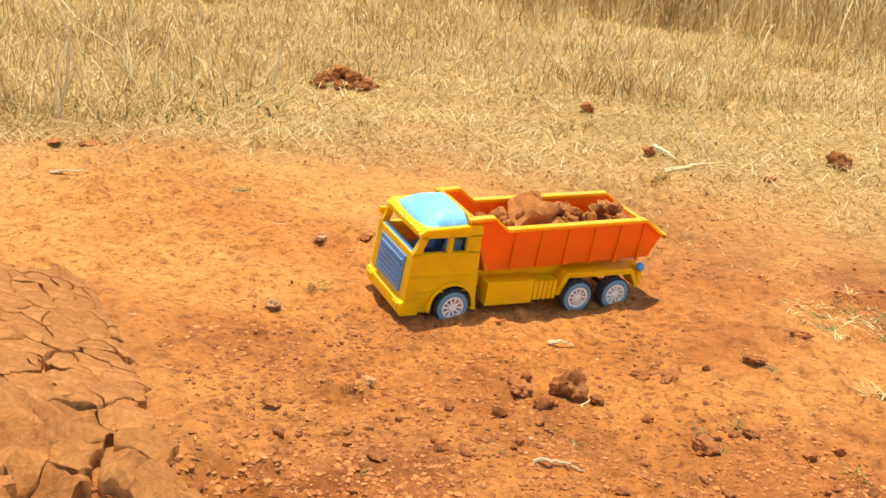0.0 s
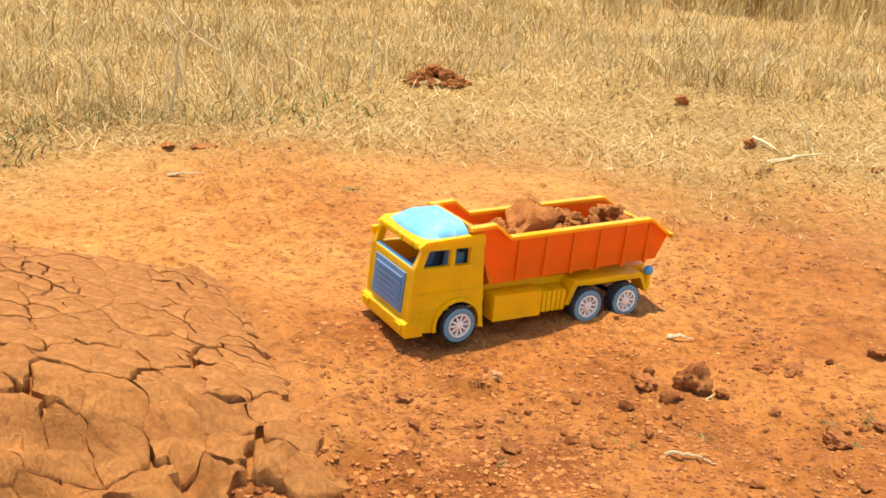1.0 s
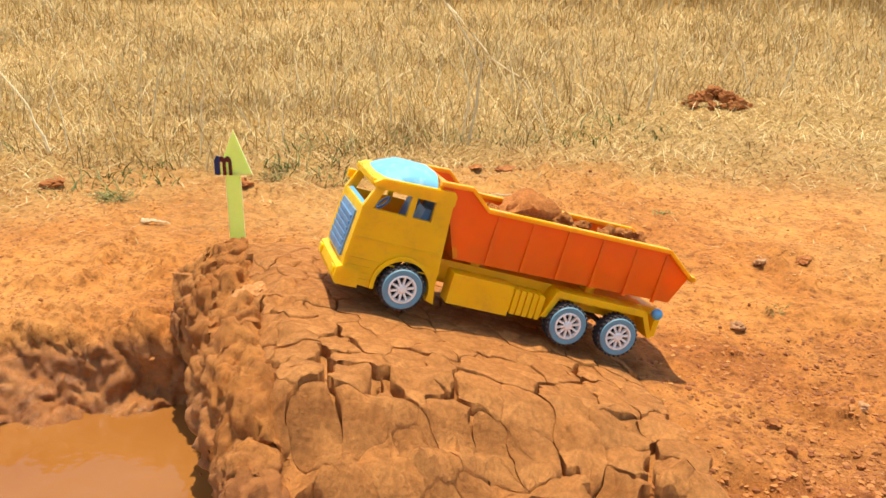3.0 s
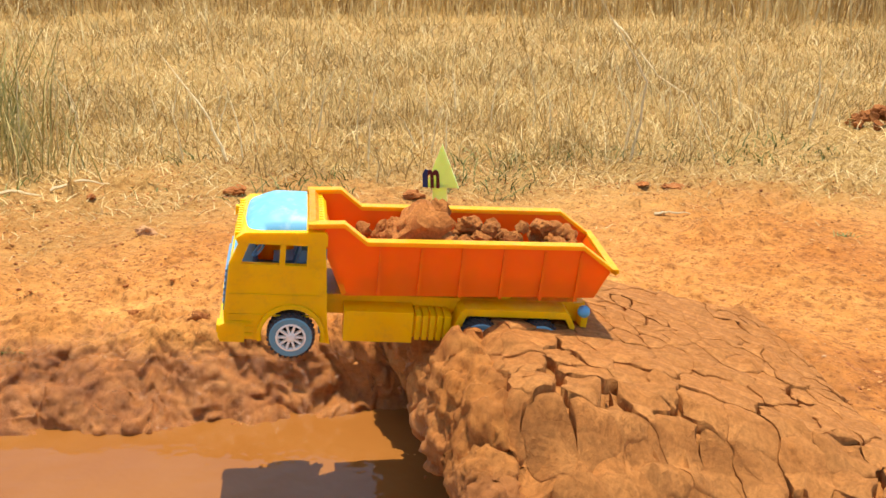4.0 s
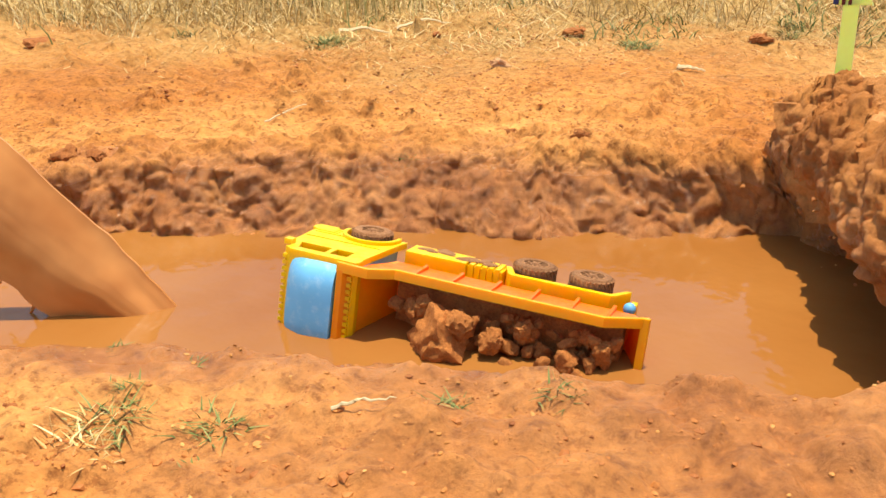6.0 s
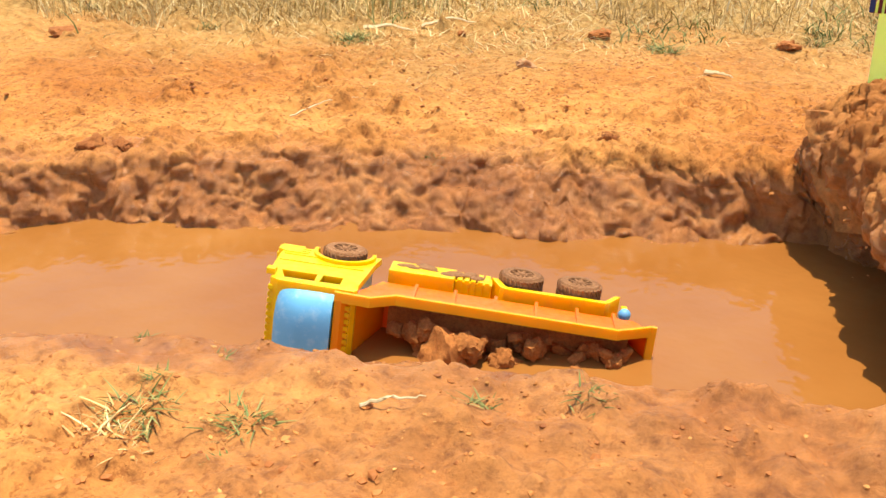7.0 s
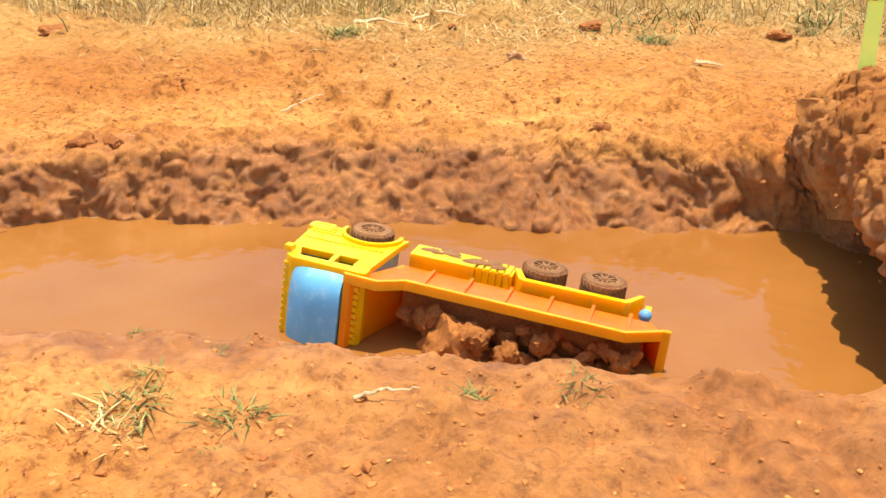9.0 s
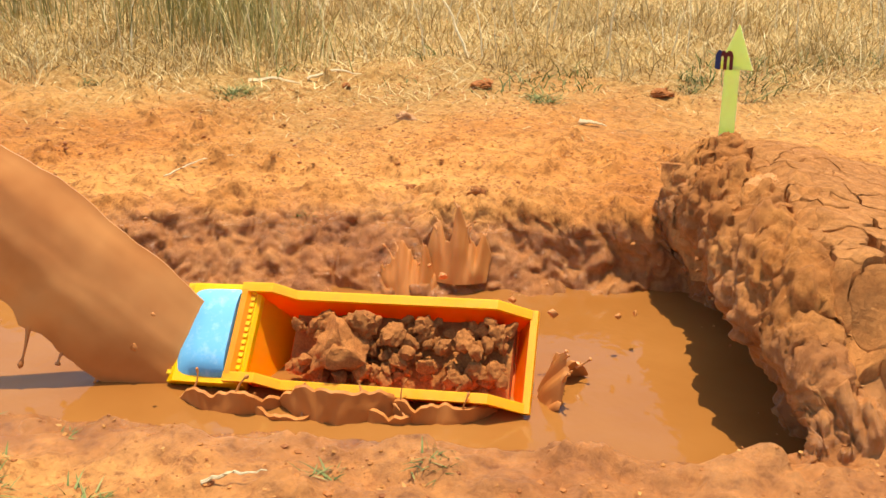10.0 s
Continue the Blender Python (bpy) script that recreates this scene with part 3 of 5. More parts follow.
def make_truck():
    truck = tagged(new("toy_dump_truck"), "yellow and orange plastic toy dump truck with sky-blue roof, dusty", "toy truck")
    truck.empty_display_size = 0.02
    # cab sides with wheel arch
    for side in (1, -1):
        y0, y1 = (0.046, 0.0525) if side > 0 else (-0.0525, -0.046)
        arch = [(0.0055 + 0.0275 * math.cos(a), 0.021 + 0.0275 * math.sin(a)) for a in np.linspace(-0.25, math.pi + 0.25, 16)]
        bm = bmesh.new()
        prism(bm, [(0.0655, 0.016), (0.0672, 0.040), (0.0635, 0.0905), (-0.024, 0.0905), (-0.028, 0.030), (-0.031, 0.012)] + arch[::-1], y0, y1)
        part("side_panel", bevel(bm), YELLOW, truck)
        bm = bmesh.new()
        rim = [(0.0055 + r * math.cos(a), 0.021 + r * math.sin(a)) for r, aa in ((0.0275, np.linspace(-0.2, math.pi + 0.2, 18)), (0.0315, np.linspace(math.pi + 0.2, -0.2, 18))) for a in aa]
        ya, yb = (0.0515, 0.0562) if side > 0 else (-0.0562, -0.0515)
        prism(bm, rim, ya, yb)
        part("wheel_arch", bevel(bm, 0.0008), YELLOW, truck)
        for pts in ([(0.0638, 0.0895), (0.0535, 0.0895), (0.0455, 0.1120), (0.0545, 0.1120)],
                    [(0.0190, 0.0895), (0.0135, 0.0895), (0.0130, 0.1120), (0.0180, 0.1120)],
                    [(-0.0060, 0.0895), (-0.0240, 0.0895), (-0.0225, 0.1120), (-0.0060, 0.1120)]):
            bm = bmesh.new()
            prism(bm, pts, y0, y1)
            part("pillar", bevel(bm, 0.0008), YELLOW, truck)
        # raised seams on the door
        bm = bmesh.new()
        ys, yt = (0.0522, 0.0534) if side > 0 else (-0.0534, -0.0522)
        for z in (0.0600, 0.0395):
            box(bm, -0.020, 0.063, ys, yt, z, z + 0.0016)
        for k in range(3):
            box(bm, 0.040, 0.0650, ys, yt, 0.018 + 0.0062 * k, 0.0215 + 0.0062 * k)
        part("door_seam", bm, YELLOW, truck)
        # mirror
        bm = bmesh.new()
        box(bm, 0.0560, 0.0640, *((0.0520, 0.0575) if side > 0 else (-0.0575, -0.0520)), 0.0985, 0.1075)
        if side < 0:
            part("mirror", bevel(bm, 0.0015), YELLOW, truck)
        else:
            bm.free()
    # roof frame, back wall, floor, nose
    bm = bmesh.new()
    prism(bm, [(0.0560, 0.1105), (0.0580, 0.1150), (0.0500, 0.1210), (-0.0210, 0.1245), (-0.0240, 0.1205), (-0.0240, 0.1105)], -0.0525, 0.0525)
    part("roof", bevel(bm, 0.003, 3), YELLOW, truck)
    bm = bmesh.new()
    for k in range(14):
        y = -0.043 + 0.0066 * k
        box(bm, -0.020, -0.006, y - 0.002, y + 0.002, 0.1235, 0.1275)
    part("roof_ribs", bm, YELLOW, truck)
    bm = bmesh.new()
    for k in range(14):
        y = -0.043 + 0.0066 * k
        box(bm, 0.0530, 0.0590, y - 0.002, y + 0.002, 0.1120, 0.1180)
    part("visor_ribs", bm, YELLOW, truck)
    bm = bmesh.new()
    box(bm, -0.0240, -0.0200, -0.046, 0.046, 0.020, 0.1105)
    part("back_wall", bm, DEEP_BLUE, truck)
    bm = bmesh.new()
    box(bm, -0.020, 0.058, -0.046, 0.046, 0.0500, 0.0540)
    part("cab_floor", bm, DEEP_BLUE, truck)
    bm = bmesh.new()
    prism(bm, [(0.0600, 0.028), (0.0665, 0.028), (0.0665, 0.045), (0.0630, 0.0905), (0.0580, 0.0905)], -0.046, 0.046)
    part("nose_panel", bevel(bm), YELLOW, truck)
    bm = bmesh.new()
    prism(bm, [(0.0660, 0.036), (0.0690, 0.036), (0.0655, 0.0820), (0.0630, 0.0820)], -0.036, 0.036)
    for k in range(6):
        z = 0.041 + 0.0064 * k
        box(bm, 0.0655, 0.0698 - 0.0004 * k, -0.032, 0.032, z, z + 0.0028)
    part("grille", bevel(bm, 0.0005, 1), DEEP_BLUE, truck, "faded blue ribbed grille")
    bm = bmesh.new()
    prism(bm, [(0.0480, 0.012), (0.0700, 0.012), (0.0725, 0.018), (0.0720, 0.028), (0.0665, 0.031), (0.0480, 0.031)], -0.0535, 0.0535)
    part("bumper", bevel(bm, 0.002), YELLOW, truck)
    for side in (-1, 1):
        bm = bmesh.new()
        box(bm, 0.0715, 0.0740, *sorted((side * 0.034, side * 0.048)), 0.0185, 0.0265)
        part("headlight", bevel(bm, 0.001), YELLOW, truck)
    # dashboard and seats
    bm = bmesh.new()
    prism(bm, [(0.0400, 0.054), (0.0590, 0.054), (0.0610, 0.0905), (0.0570, 0.0920), (0.0430, 0.0800)], -0.045, 0.045)
    part("dashboard", bevel(bm, 0.0015), BLUE, truck)
    for side in (-1, 1):
        bm = bmesh.new()
        prism(bm, [(0.0250, 0.054), (0.0250, 0.068), (0.0060, 0.070), (-0.0010, 0.100), (-0.0070, 0.100), (-0.0020, 0.054)], *sorted((side * 0.010, side * 0.038)))
        part("seat", bevel(bm, 0.002), DEEP_BLUE, truck)
    bm = bmesh.new()
    bmesh.ops.create_cone(bm, cap_ends=False, segments=20, radius1=0.0085, radius2=0.0085, depth=0.002, matrix=Matrix.Translation((0.038, 0.024, 0.094)) @ Matrix.Rotation(0.9, 4, "Y"))
    bmesh.ops.solidify(bm, geom=bm.faces[:], thickness=0.0018)
    part("steering_wheel", bm, DEEP_BLUE, truck)
    # domed blue roof cap
    bm = bmesh.new()
    nx, ny, grid = 14, 14, {}
    for i in range(nx + 1):
        for j in range(ny + 1):
            u, w = i / nx, 2 * j / ny - 1
            x = 0.0520 - 0.0565 * u
            z = 0.1190 + 0.0160 * min(1, (u * 2.2)) ** 0.6 * (1 - abs(w) ** 5 * 0.75) * (1 - 0.12 * (u - 0.7) ** 2)
            grid[i, j] = bm.verts.new((x + 0.004 * (abs(w) ** 4) * (1 - u) * -1, w * (0.0455 + 0.002 * u), z))
    for i in range(nx):
        for j in range(ny):
            bm.faces.new((grid[i, j], grid[i + 1, j], grid[i + 1, j + 1], grid[i, j + 1]))
    r = bmesh.ops.extrude_face_region(bm, geom=bm.faces[:])
    for v in [g for g in r["geom"] if isinstance(g, bmesh.types.BMVert)]:
        v.co.z = min(v.co.z - 0.004, 0.1175)
    part("roof_cap", bm, WORN_BLUE, truck, "sky-blue air-deflector roof cap with worn white scuffs", True)
    # chassis
    bm = bmesh.new()
    box(bm, -0.280, -0.024, -0.030, 0.030, 0.0340, 0.0540)
    part("chassis", bevel(bm), YELLOW, truck)
    for side in (1, -1):
        s0, s1 = sorted((side * 0.030, side * 0.0535))
        bm = bmesh.new()
        box(bm, -0.108, -0.043, s0, s1, 0.0165, 0.0475)
        part("fuel_tank", bevel(bm, 0.0025), YELLOW, truck)
        if side < 0:
            bm = bmesh.new()
            rnd = random.Random(6)
            for k in range(16):
                m = Matrix.Translation((rnd.uniform(-0.142, -0.046), -0.0535, rnd.uniform(0.016, 0.034))) @ Matrix.Rotation(rnd.uniform(-0.4, 0.4), 4, "Y")
                bmesh.ops.create_icosphere(bm, subdivisions=2, radius=1, matrix=m @ Matrix.Diagonal((rnd.uniform(0.005, 0.012), 0.0016, rnd.uniform(0.003, 0.007), 1)))
            part("mud_cake", bm, CAKED, truck, "brown mud smeared on the yellow tank", True)
        bm = bmesh.new()
        box(bm, -0.145, -0.1085, side * 0.030, side * 0.0505, 0.0215, 0.0430)
        tank = part("battery_box", bevel(bm, 0.001), YELLOW, truck)
        for k in range(5):
            x = -0.1130 - 0.0068 * k
            bm = bmesh.new()
            box(bm, x - 0.0024, x + 0.0024, side * 0.0305, side * 0.0530, 0.0195, 0.0450)
            part("box_rib", bevel(bm, 0.001), YELLOW, tank)
        bm = bmesh.new()
        outer = [(-0.1440, 0.0240), (-0.1530, 0.0500), (-0.1570, 0.0535), (-0.2560, 0.0535), (-0.2600, 0.0500), (-0.2720, 0.0260)]
        inner = [(-0.2670, 0.0260), (-0.2555, 0.0465), (-0.1590, 0.0465), (-0.1500, 0.0240)]
        prism(bm, outer + inner, *sorted((side * 0.028, side * 0.0535)))
        part("mudguard", bevel(bm, 0.0008), YELLOW, truck)
        bm = bmesh.new()
        bmesh.ops.create_uvsphere(bm, u_segments=16, v_segments=10, radius=0.0062, matrix=Matrix.Translation((-0.2755, side * 0.0440, 0.0510)))
        part("tail_lamp", bm, BLUE, truck, "round blue tail lamp", True)
    bm = bmesh.new()
    box(bm, -0.2800, -0.2740, -0.045, 0.045, 0.0270, 0.0470)
    part("rear_bar", bevel(bm), YELLOW, truck)
    for x in (-0.070, -0.200):
        bm = bmesh.new()
        box(bm, x - 0.005, x + 0.005, -0.028, 0.028, 0.0535, 0.0605)
        part("bed_support", bm, YELLOW, truck)
    # dump bed
    wall = [(-0.0400, 0.0590), (-0.0160, 0.1180), (-0.0065, 0.1295), (-0.0383, 0.1310), (-0.0596, 0.1145), (-0.2630, 0.1195), (-0.2950, 0.0960), (-0.2830, 0.0660)]
    rim = [(-0.0055, 0.1315), (-0.0383, 0.1335), (-0.0596, 0.1169), (-0.2632, 0.1221), (-0.2990, 0.0974)]
    bed = None
    for side in (1, -1):
        bm = bmesh.new()
        prism(bm, wall, *sorted((side * 0.0430, side * 0.0465)))
        for v in bm.verts:
            if v.co.z < 0.07:
                v.co.y -= side * 0.0025
        panel = part("bed_side", bevel(bm, 0.0006, 1), ORANGE, truck)
        for x in (-0.072, -0.110, -0.149, -0.188, -0.227, -0.262):
            bm = bmesh.new()
            prism(bm, [(x, 0.0630), (x - 0.0030, 0.0630), (x - 0.0030, 0.1140), (x, 0.1140)], *sorted((side * 0.0435, side * 0.0480)))
            part("bed_rib", bm, ORANGE, panel)
        bm = bmesh.new()
        low = [(x, z - 0.0042) for x, z in rim]
        prism(bm, rim + low[::-1], *sorted((side * 0.0425, side * 0.0520)))
        part("bed_rim", bevel(bm, 0.0010), LIT_RIM, truck, "rim of the orange bed, its lit translucent top coloured amber")
    bm = bmesh.new()
    prism(bm, [(-0.0400, 0.0590), (-0.0160, 0.1180), (-0.0065, 0.1295), (-0.0065, 0.1320), (-0.0125, 0.1320), (-0.0215, 0.1190), (-0.0440, 0.0620)], -0.0445, 0.0445)
    part("headboard", bevel(bm, 0.0008), HEADBOARD, truck)
    bm = bmesh.new()
    prism(bm, [(-0.0400, 0.0590), (-0.2830, 0.0660), (-0.2830, 0.0690), (-0.0410, 0.0620)], -0.0420, 0.0420)
    part("bed_floor", bm, ORANGE, truck)
    bm = bmesh.new()
    prism(bm, [(-0.2830, 0.0660), (-0.2980, 0.0975), (-0.2940, 0.0985), (-0.2795, 0.0680)], -0.0430, 0.0430)
    part("tailgate", bevel(bm, 0.0006, 1), ORANGE, truck)
    bm = bmesh.new()
    prism(bm, [(-0.3015, 0.0955), (-0.3005, 0.1000), (-0.2935, 0.1000), (-0.2930, 0.0955)], -0.0520, 0.0520)
    part("tailgate_rim", bevel(bm, 0.0008), LIT_RIM, truck)
    # wheels
    clean, caked = make_wheel(truck), make_wheel(truck, True)
    wheels = [clean, caked]
    for x in WHEEL_X[1:]:
        wheels += [copy_thing(clean, Matrix.Identity(4)), copy_thing(caked, Matrix.Identity(4))]
    places = [(x, side) for x in WHEEL_X for side in (1, -1)]
    for wheel, (x, side) in zip(wheels, places):
        wheel.matrix_basis = pose(x, side * 0.0525, WHEEL_R, 0, 0, 0 if side > 0 else 180)
    for x in WHEEL_X:
        bm = bmesh.new()
        bmesh.ops.create_cone(bm, cap_ends=True, segments=12, radius1=0.003, radius2=0.003, depth=0.090, matrix=Matrix.Translation((x, 0, WHEEL_R)) @ Matrix.Rotation(math.pi / 2, 4, "X"))
        part("axle", bm, RUBBER, truck)
    return truck, list(zip(wheels, places))


truck, wheels = make_truck()


# ---- earth and stones ----
def lump(bm, size, seed, flat=0.75, rough=0.42, level=2):
    """An irregular lump of earth or stone about its own centre."""
    rnd = random.Random(seed)
    off = Vector((rnd.uniform(-50, 50), rnd.uniform(-50, 50), rnd.uniform(-50, 50)))
    sx, sy, sz = size * rnd.uniform(0.85, 1.2), size * rnd.uniform(0.7, 1.0), size * flat * rnd.uniform(0.85, 1.15)
    cuts = [Vector((rnd.gauss(0, 1), rnd.gauss(0, 1), rnd.gauss(0, 1))).normalized() for _ in range(9)]
    for v in bmesh.ops.create_icosphere(bm, subdivisions=level, radius=1)["verts"]:
        p = v.co.copy()
        for n in cuts:
            over = p.dot(n) - 0.62
            if over > 0:
                p -= n * over * 0.85
        k = 1 + rough * noise.noise(p * 1.6 + off) + rough * 0.6 * noise.noise(p * 4.0 + off) + rough * 0.35 * noise.noise(p * 9.0 + off)
        v.co = Vector((p.x * sx * k, p.y * sy * k, p.z * sz * k)) * 0.5


def make_lump(name, x, y, size, seed, material, label, category, flat=0.75, group="", sink=0.25, level=4):
    bm = bmesh.new()
    lump(bm, size, seed, flat, level=level)
    ob = part(name, bm, material, None, label, True)
    ob.matrix_basis = pose(x, y, height(x, y) + size * flat * (0.5 - sink), 0, 0, seed * 47 % 360)
    return tagged(ob, category=category, group=group)


CLODS = [(0.180, 0.975, 0.040, 0.95), (0.208, 0.965, 0.020, 0.5), (0.127, 0.960, 0.030, 0.7), (0.305, 0.885, 0.030, 0.75), (0.264, 1.030, 0.030, 0.45),
         (0.298, 1.028, 0.028, 0.35), (0.486, 1.157, 0.026, 0.6), (0.407, 1.071, 0.026, 0.45), (-0.122, 0.876, 0.022, 0.5), (0.255, 0.930, 0.014, 0.5),
         (0.36, 0.915, 0.022, 0.4), (0.955, 2.270, 0.065, 0.8), (0.500, 2.170, 0.032, 0.7), (0.432, 2.67, 0.045, 0.7), (0.712, 2.00, 0.03, 0.6),
         (-1.010, 0.817, 0.034, 0.8), (-1.123, 0.836, 0.024, 0.45), (-1.405, 0.614, 0.014, 0.5), (-1.367, 1.436, 0.05, 0.5), (-2.15, 0.80, 0.06, 0.45),
         (-1.042, 1.535, 0.045, 0.4), (-1.586, 1.290, 0.020, 0.6), (-0.60, 1.83, 0.05, 0.35), (-0.66, 1.78, 0.03, 0.4), (-0.07, 1.389, 0.030, 0.35),
         (-1.53, 0.43, 0.045, 0.7), (-1.50, 0.455, 0.03, 0.8), (-0.835, 0.873, 0.03, 0.6), (-0.60, 0.83, 0.022, 0.6), (-0.575, 0.80, 0.016, 0.7),
         (-0.655, 0.845, 0.030, 0.5), (-0.52, 0.79, 0.014, 0.7), (-0.43, 0.74, 0.016, 0.35), (-0.40, 0.86, 0.013, 0.6), (-0.30, 0.80, 0.02, 0.4)]
for k, (x, y, size, flat) in enumerate(CLODS):
    make_lump("earth_clod", x, y, size, 100 + k, CLOD, "rough dark red-brown clod of earth lying on the soil", "clod", flat, "loose earth clods")
for x, y, size in ((-1.337, 1.134, 0.036), (-0.034, 0.937, 0.017), (-0.157, 1.112, 0.022), (-0.131, 1.353, 0.020)):
    make_lump("pale_stone", x, y, size, int(abs(x) * 1000), PALE, "small pale beige stone lying on dusty red soil", "stone", 0.5)
make_lump("flat_stone", -0.640, 0.765, 0.050, 9, PALE_CLAY, "rounded clay-coated stone set into the ramp's brink", "stone", 0.45, sink=0.15)

# crumbly red mound in the grass
bm = bmesh.new()
rnd = random.Random(8)
for k in range(70):
    a, r = rnd.uniform(0, 6.28), rnd.uniform(0, 1) ** 0.6
    q = bmesh.new()
    lump(q, rnd.uniform(0.014, 0.036), 300 + k, 0.8, 0.6, level=2)
    for v in q.verts:
        v.co += Vector((math.cos(a) * r * 0.085, math.sin(a) * r * 0.06, 0.045 * (1 - r) + 0.005))
    me = bpy.data.meshes.new("tmp")
    q.to_mesh(me)
    q.free()
    bm.from_mesh(me)
    bpy.data.meshes.remove(me)
mound = part("earth_mound", bm, CLOD, None, "crumbly dark red mound of earth amid dry grass")
mound.matrix_basis = pose(-0.225, 2.72, height(-0.225, 2.72))
tagged(mound, category="mound", kind="stuff")


def scatter_lumps(name, spots, material, label, seed, sink=0.02, level=1):
    """Many small crumbs in one mesh."""
    rnd = random.Random(seed)
    shapes = []
    for k in range(12):
        q = bmesh.new()
        lump(q, 1.0, seed + k, 0.6, 0.45, level)
        shapes.append((np.array([v.co[:] for v in q.verts]), np.array([[v.index for v in f.verts] for f in q.faces])))
        q.free()
    verts, faces, count = [], [], 0
    hs = heights(np.array([p[0] for p in spots]), np.array([p[1] for p in spots]))
    for (x, y, size), h in zip(spots, hs):
        pv, pf = shapes[rnd.randrange(12)]
        a = rnd.uniform(0, 6.28)
        c, s = math.cos(a) * size, math.sin(a) * size
        verts.append(np.column_stack((pv[:, 0] * c - pv[:, 1] * s + x, pv[:, 0] * s + pv[:, 1] * c + y, pv[:, 2] * size + h - size * sink)))
        faces.append(pf + count)
        count += len(pv)
    ob = plain_mesh(name, np.concatenate(verts).tolist(), np.concatenate(faces).tolist(), material, level > 1)
    return tagged(ob, label, "soil crumbs", kind="stuff")


def crumb_spots(n, seed):
    rng = np.random.default_rng(seed)
    x, y = rng.uniform(-2.2, 1.0, n), rng.uniform(-0.1, 2.3, n)
    h, wet, straw, clay = masks(x, y)
    s, v = to_sv(x, y)
    loose = 0.7 * smooth(-0.25, 0.5, fbm(x, y, 3.0, 3, 55)) + 2.2 * smooth(0.16, 0.30, v) * smooth(-0.75, -0.5, s) * (1 - smooth(-0.12, -0.05, s)) * (1 - smooth(0.5, 0.62, v))
    loose += 0.8 * (smooth(-0.85, -0.62, s) * (1 - smooth(-0.5, -0.4, s)) * smooth(-0.2, 0.0, v))
    loose += 1.2 * np.exp(-((s + 0.02) / 0.06) ** 2) * smooth(-0.2, -0.1, v) * (1 - smooth(0.05, 0.12, v))
    loose += 0.45 * smooth(0.27, 0.31, v) * smooth(-0.2, 0.0, s) * (1 - smooth(0.9, 1.2, s)) * (0.5 + smooth(-0.2, 0.3, fbm(x, y, 5, 2, 57)))
    keep = (rng.uniform(0, 1, n) < loose * (1 - 0.75 * clay) * (1 - 0.7 * straw)) & (h > -0.01)
    size = np.minimum(0.0024 + 0.009 * rng.uniform(0, 1, n) ** 4 * (0.35 + loose), 0.011)
    return [(a, b, c) for a, b, c in zip(x[keep], y[keep], size[keep])]


scatter_lumps("soil_crumbs", crumb_spots(44000, 5), CRUMB, "loose crumbs of red soil strewn over the ground", 700)
# grains of the dry soil's own colour, thickest close to the ramp and the near bank
rng = np.random.default_rng(67)
gx, gy = rng.uniform(-1.75, 0.75, 66000), rng.uniform(0.0, 2.0, 66000)
gh, gwet, gstraw, gclay = masks(gx, gy)
keep = (gh > -0.02) & (rng.uniform(0, 1, len(gx)) < (0.25 + 0.75 * smooth(-0.3, 0.4, fbm(gx, gy, 9, 3, 58))) * (1 - 0.6 * smooth(0.25, 0.29, to_sv(gx, gy)[1]) * smooth(-0.2, 0.0, to_sv(gx, gy)[0])))
scatter_lumps("soil_grains", list(zip(gx[keep], gy[keep], 0.0018 + 0.0055 * rng.uniform(0, 1, keep.sum()) ** 3)), GRAIN, "small dry ochre crumbs covering the trodden soil", 770, 0.0)
# finely broken earth on the near flank of the ramp and along the track
rng = np.random.default_rng(66)
fs, fv = rng.uniform(-1.05, -0.10, 44000), rng.uniform(-0.15, 0.62, 44000)
fx, fy = to_xy(fs, fv)
keep = rng.uniform(0, 1, 44000) < red_earth(fx, fy) * 1.1
scatter_lumps("broken_earth", list(zip(fx[keep], fy[keep], 0.0018 + 0.0085 * rng.uniform(0, 1, keep.sum()) ** 3.5)), CRUMB, "finely broken dark red earth beside the ramp", 750)
clod_rng = np.random.default_rng(44)
for k in range(120):
    x, y = to_xy(clod_rng.uniform(-1.05, -0.2), clod_rng.uniform(0.13, 0.56))
    if red_earth(np.array(x), np.array(y)) > 0.25 and float(ramp_height(*to_sv(x, y))) < 0.02:
        make_lump("earth_clod", float(x), float(y), float(0.010 + 0.014 * clod_rng.uniform() ** 2), 1500 + k, CLOD, "small dark red clod of broken earth beside the ramp", "clod", 0.65, "loose earth clods", 0.2, 2)
rng = np.random.default_rng(77)
chips = [(x, y, c) for x, y, c in zip(rng.uniform(-1.6, 0.7, 420), rng.uniform(0.5, 1.9, 420), 0.0025 + 0.005 * rng.uniform(0, 1, 420) ** 3) if height(x, y) > -0.01]
scatter_lumps("pale_grit", chips, PALE, "scattered pale grit and straw chips on red soil", 800)


# ---- cracked clay plates on the ramp ----
def clip_cell(poly, p, q):
    """Keeps the side of the polygon nearer to p than to q."""
    mx, my, nx, ny = (p[0] + q[0]) / 2, (p[1] + q[1]) / 2, q[0] - p[0], q[1] - p[1]
    out = []
    for i, a in enumerate(poly):
        b = poly[(i + 1) % len(poly)]
        da, db = (a[0] - mx) * nx + (a[1] - my) * ny, (b[0] - mx) * nx + (b[1] - my) * ny
        if da <= 0:
            out.append(a)
        if da * db < 0:
            f = da / (da - db)
            out.append((a[0] + (b[0] - a[0]) * f, a[1] + (b[1] - a[1]) * f))
    return out


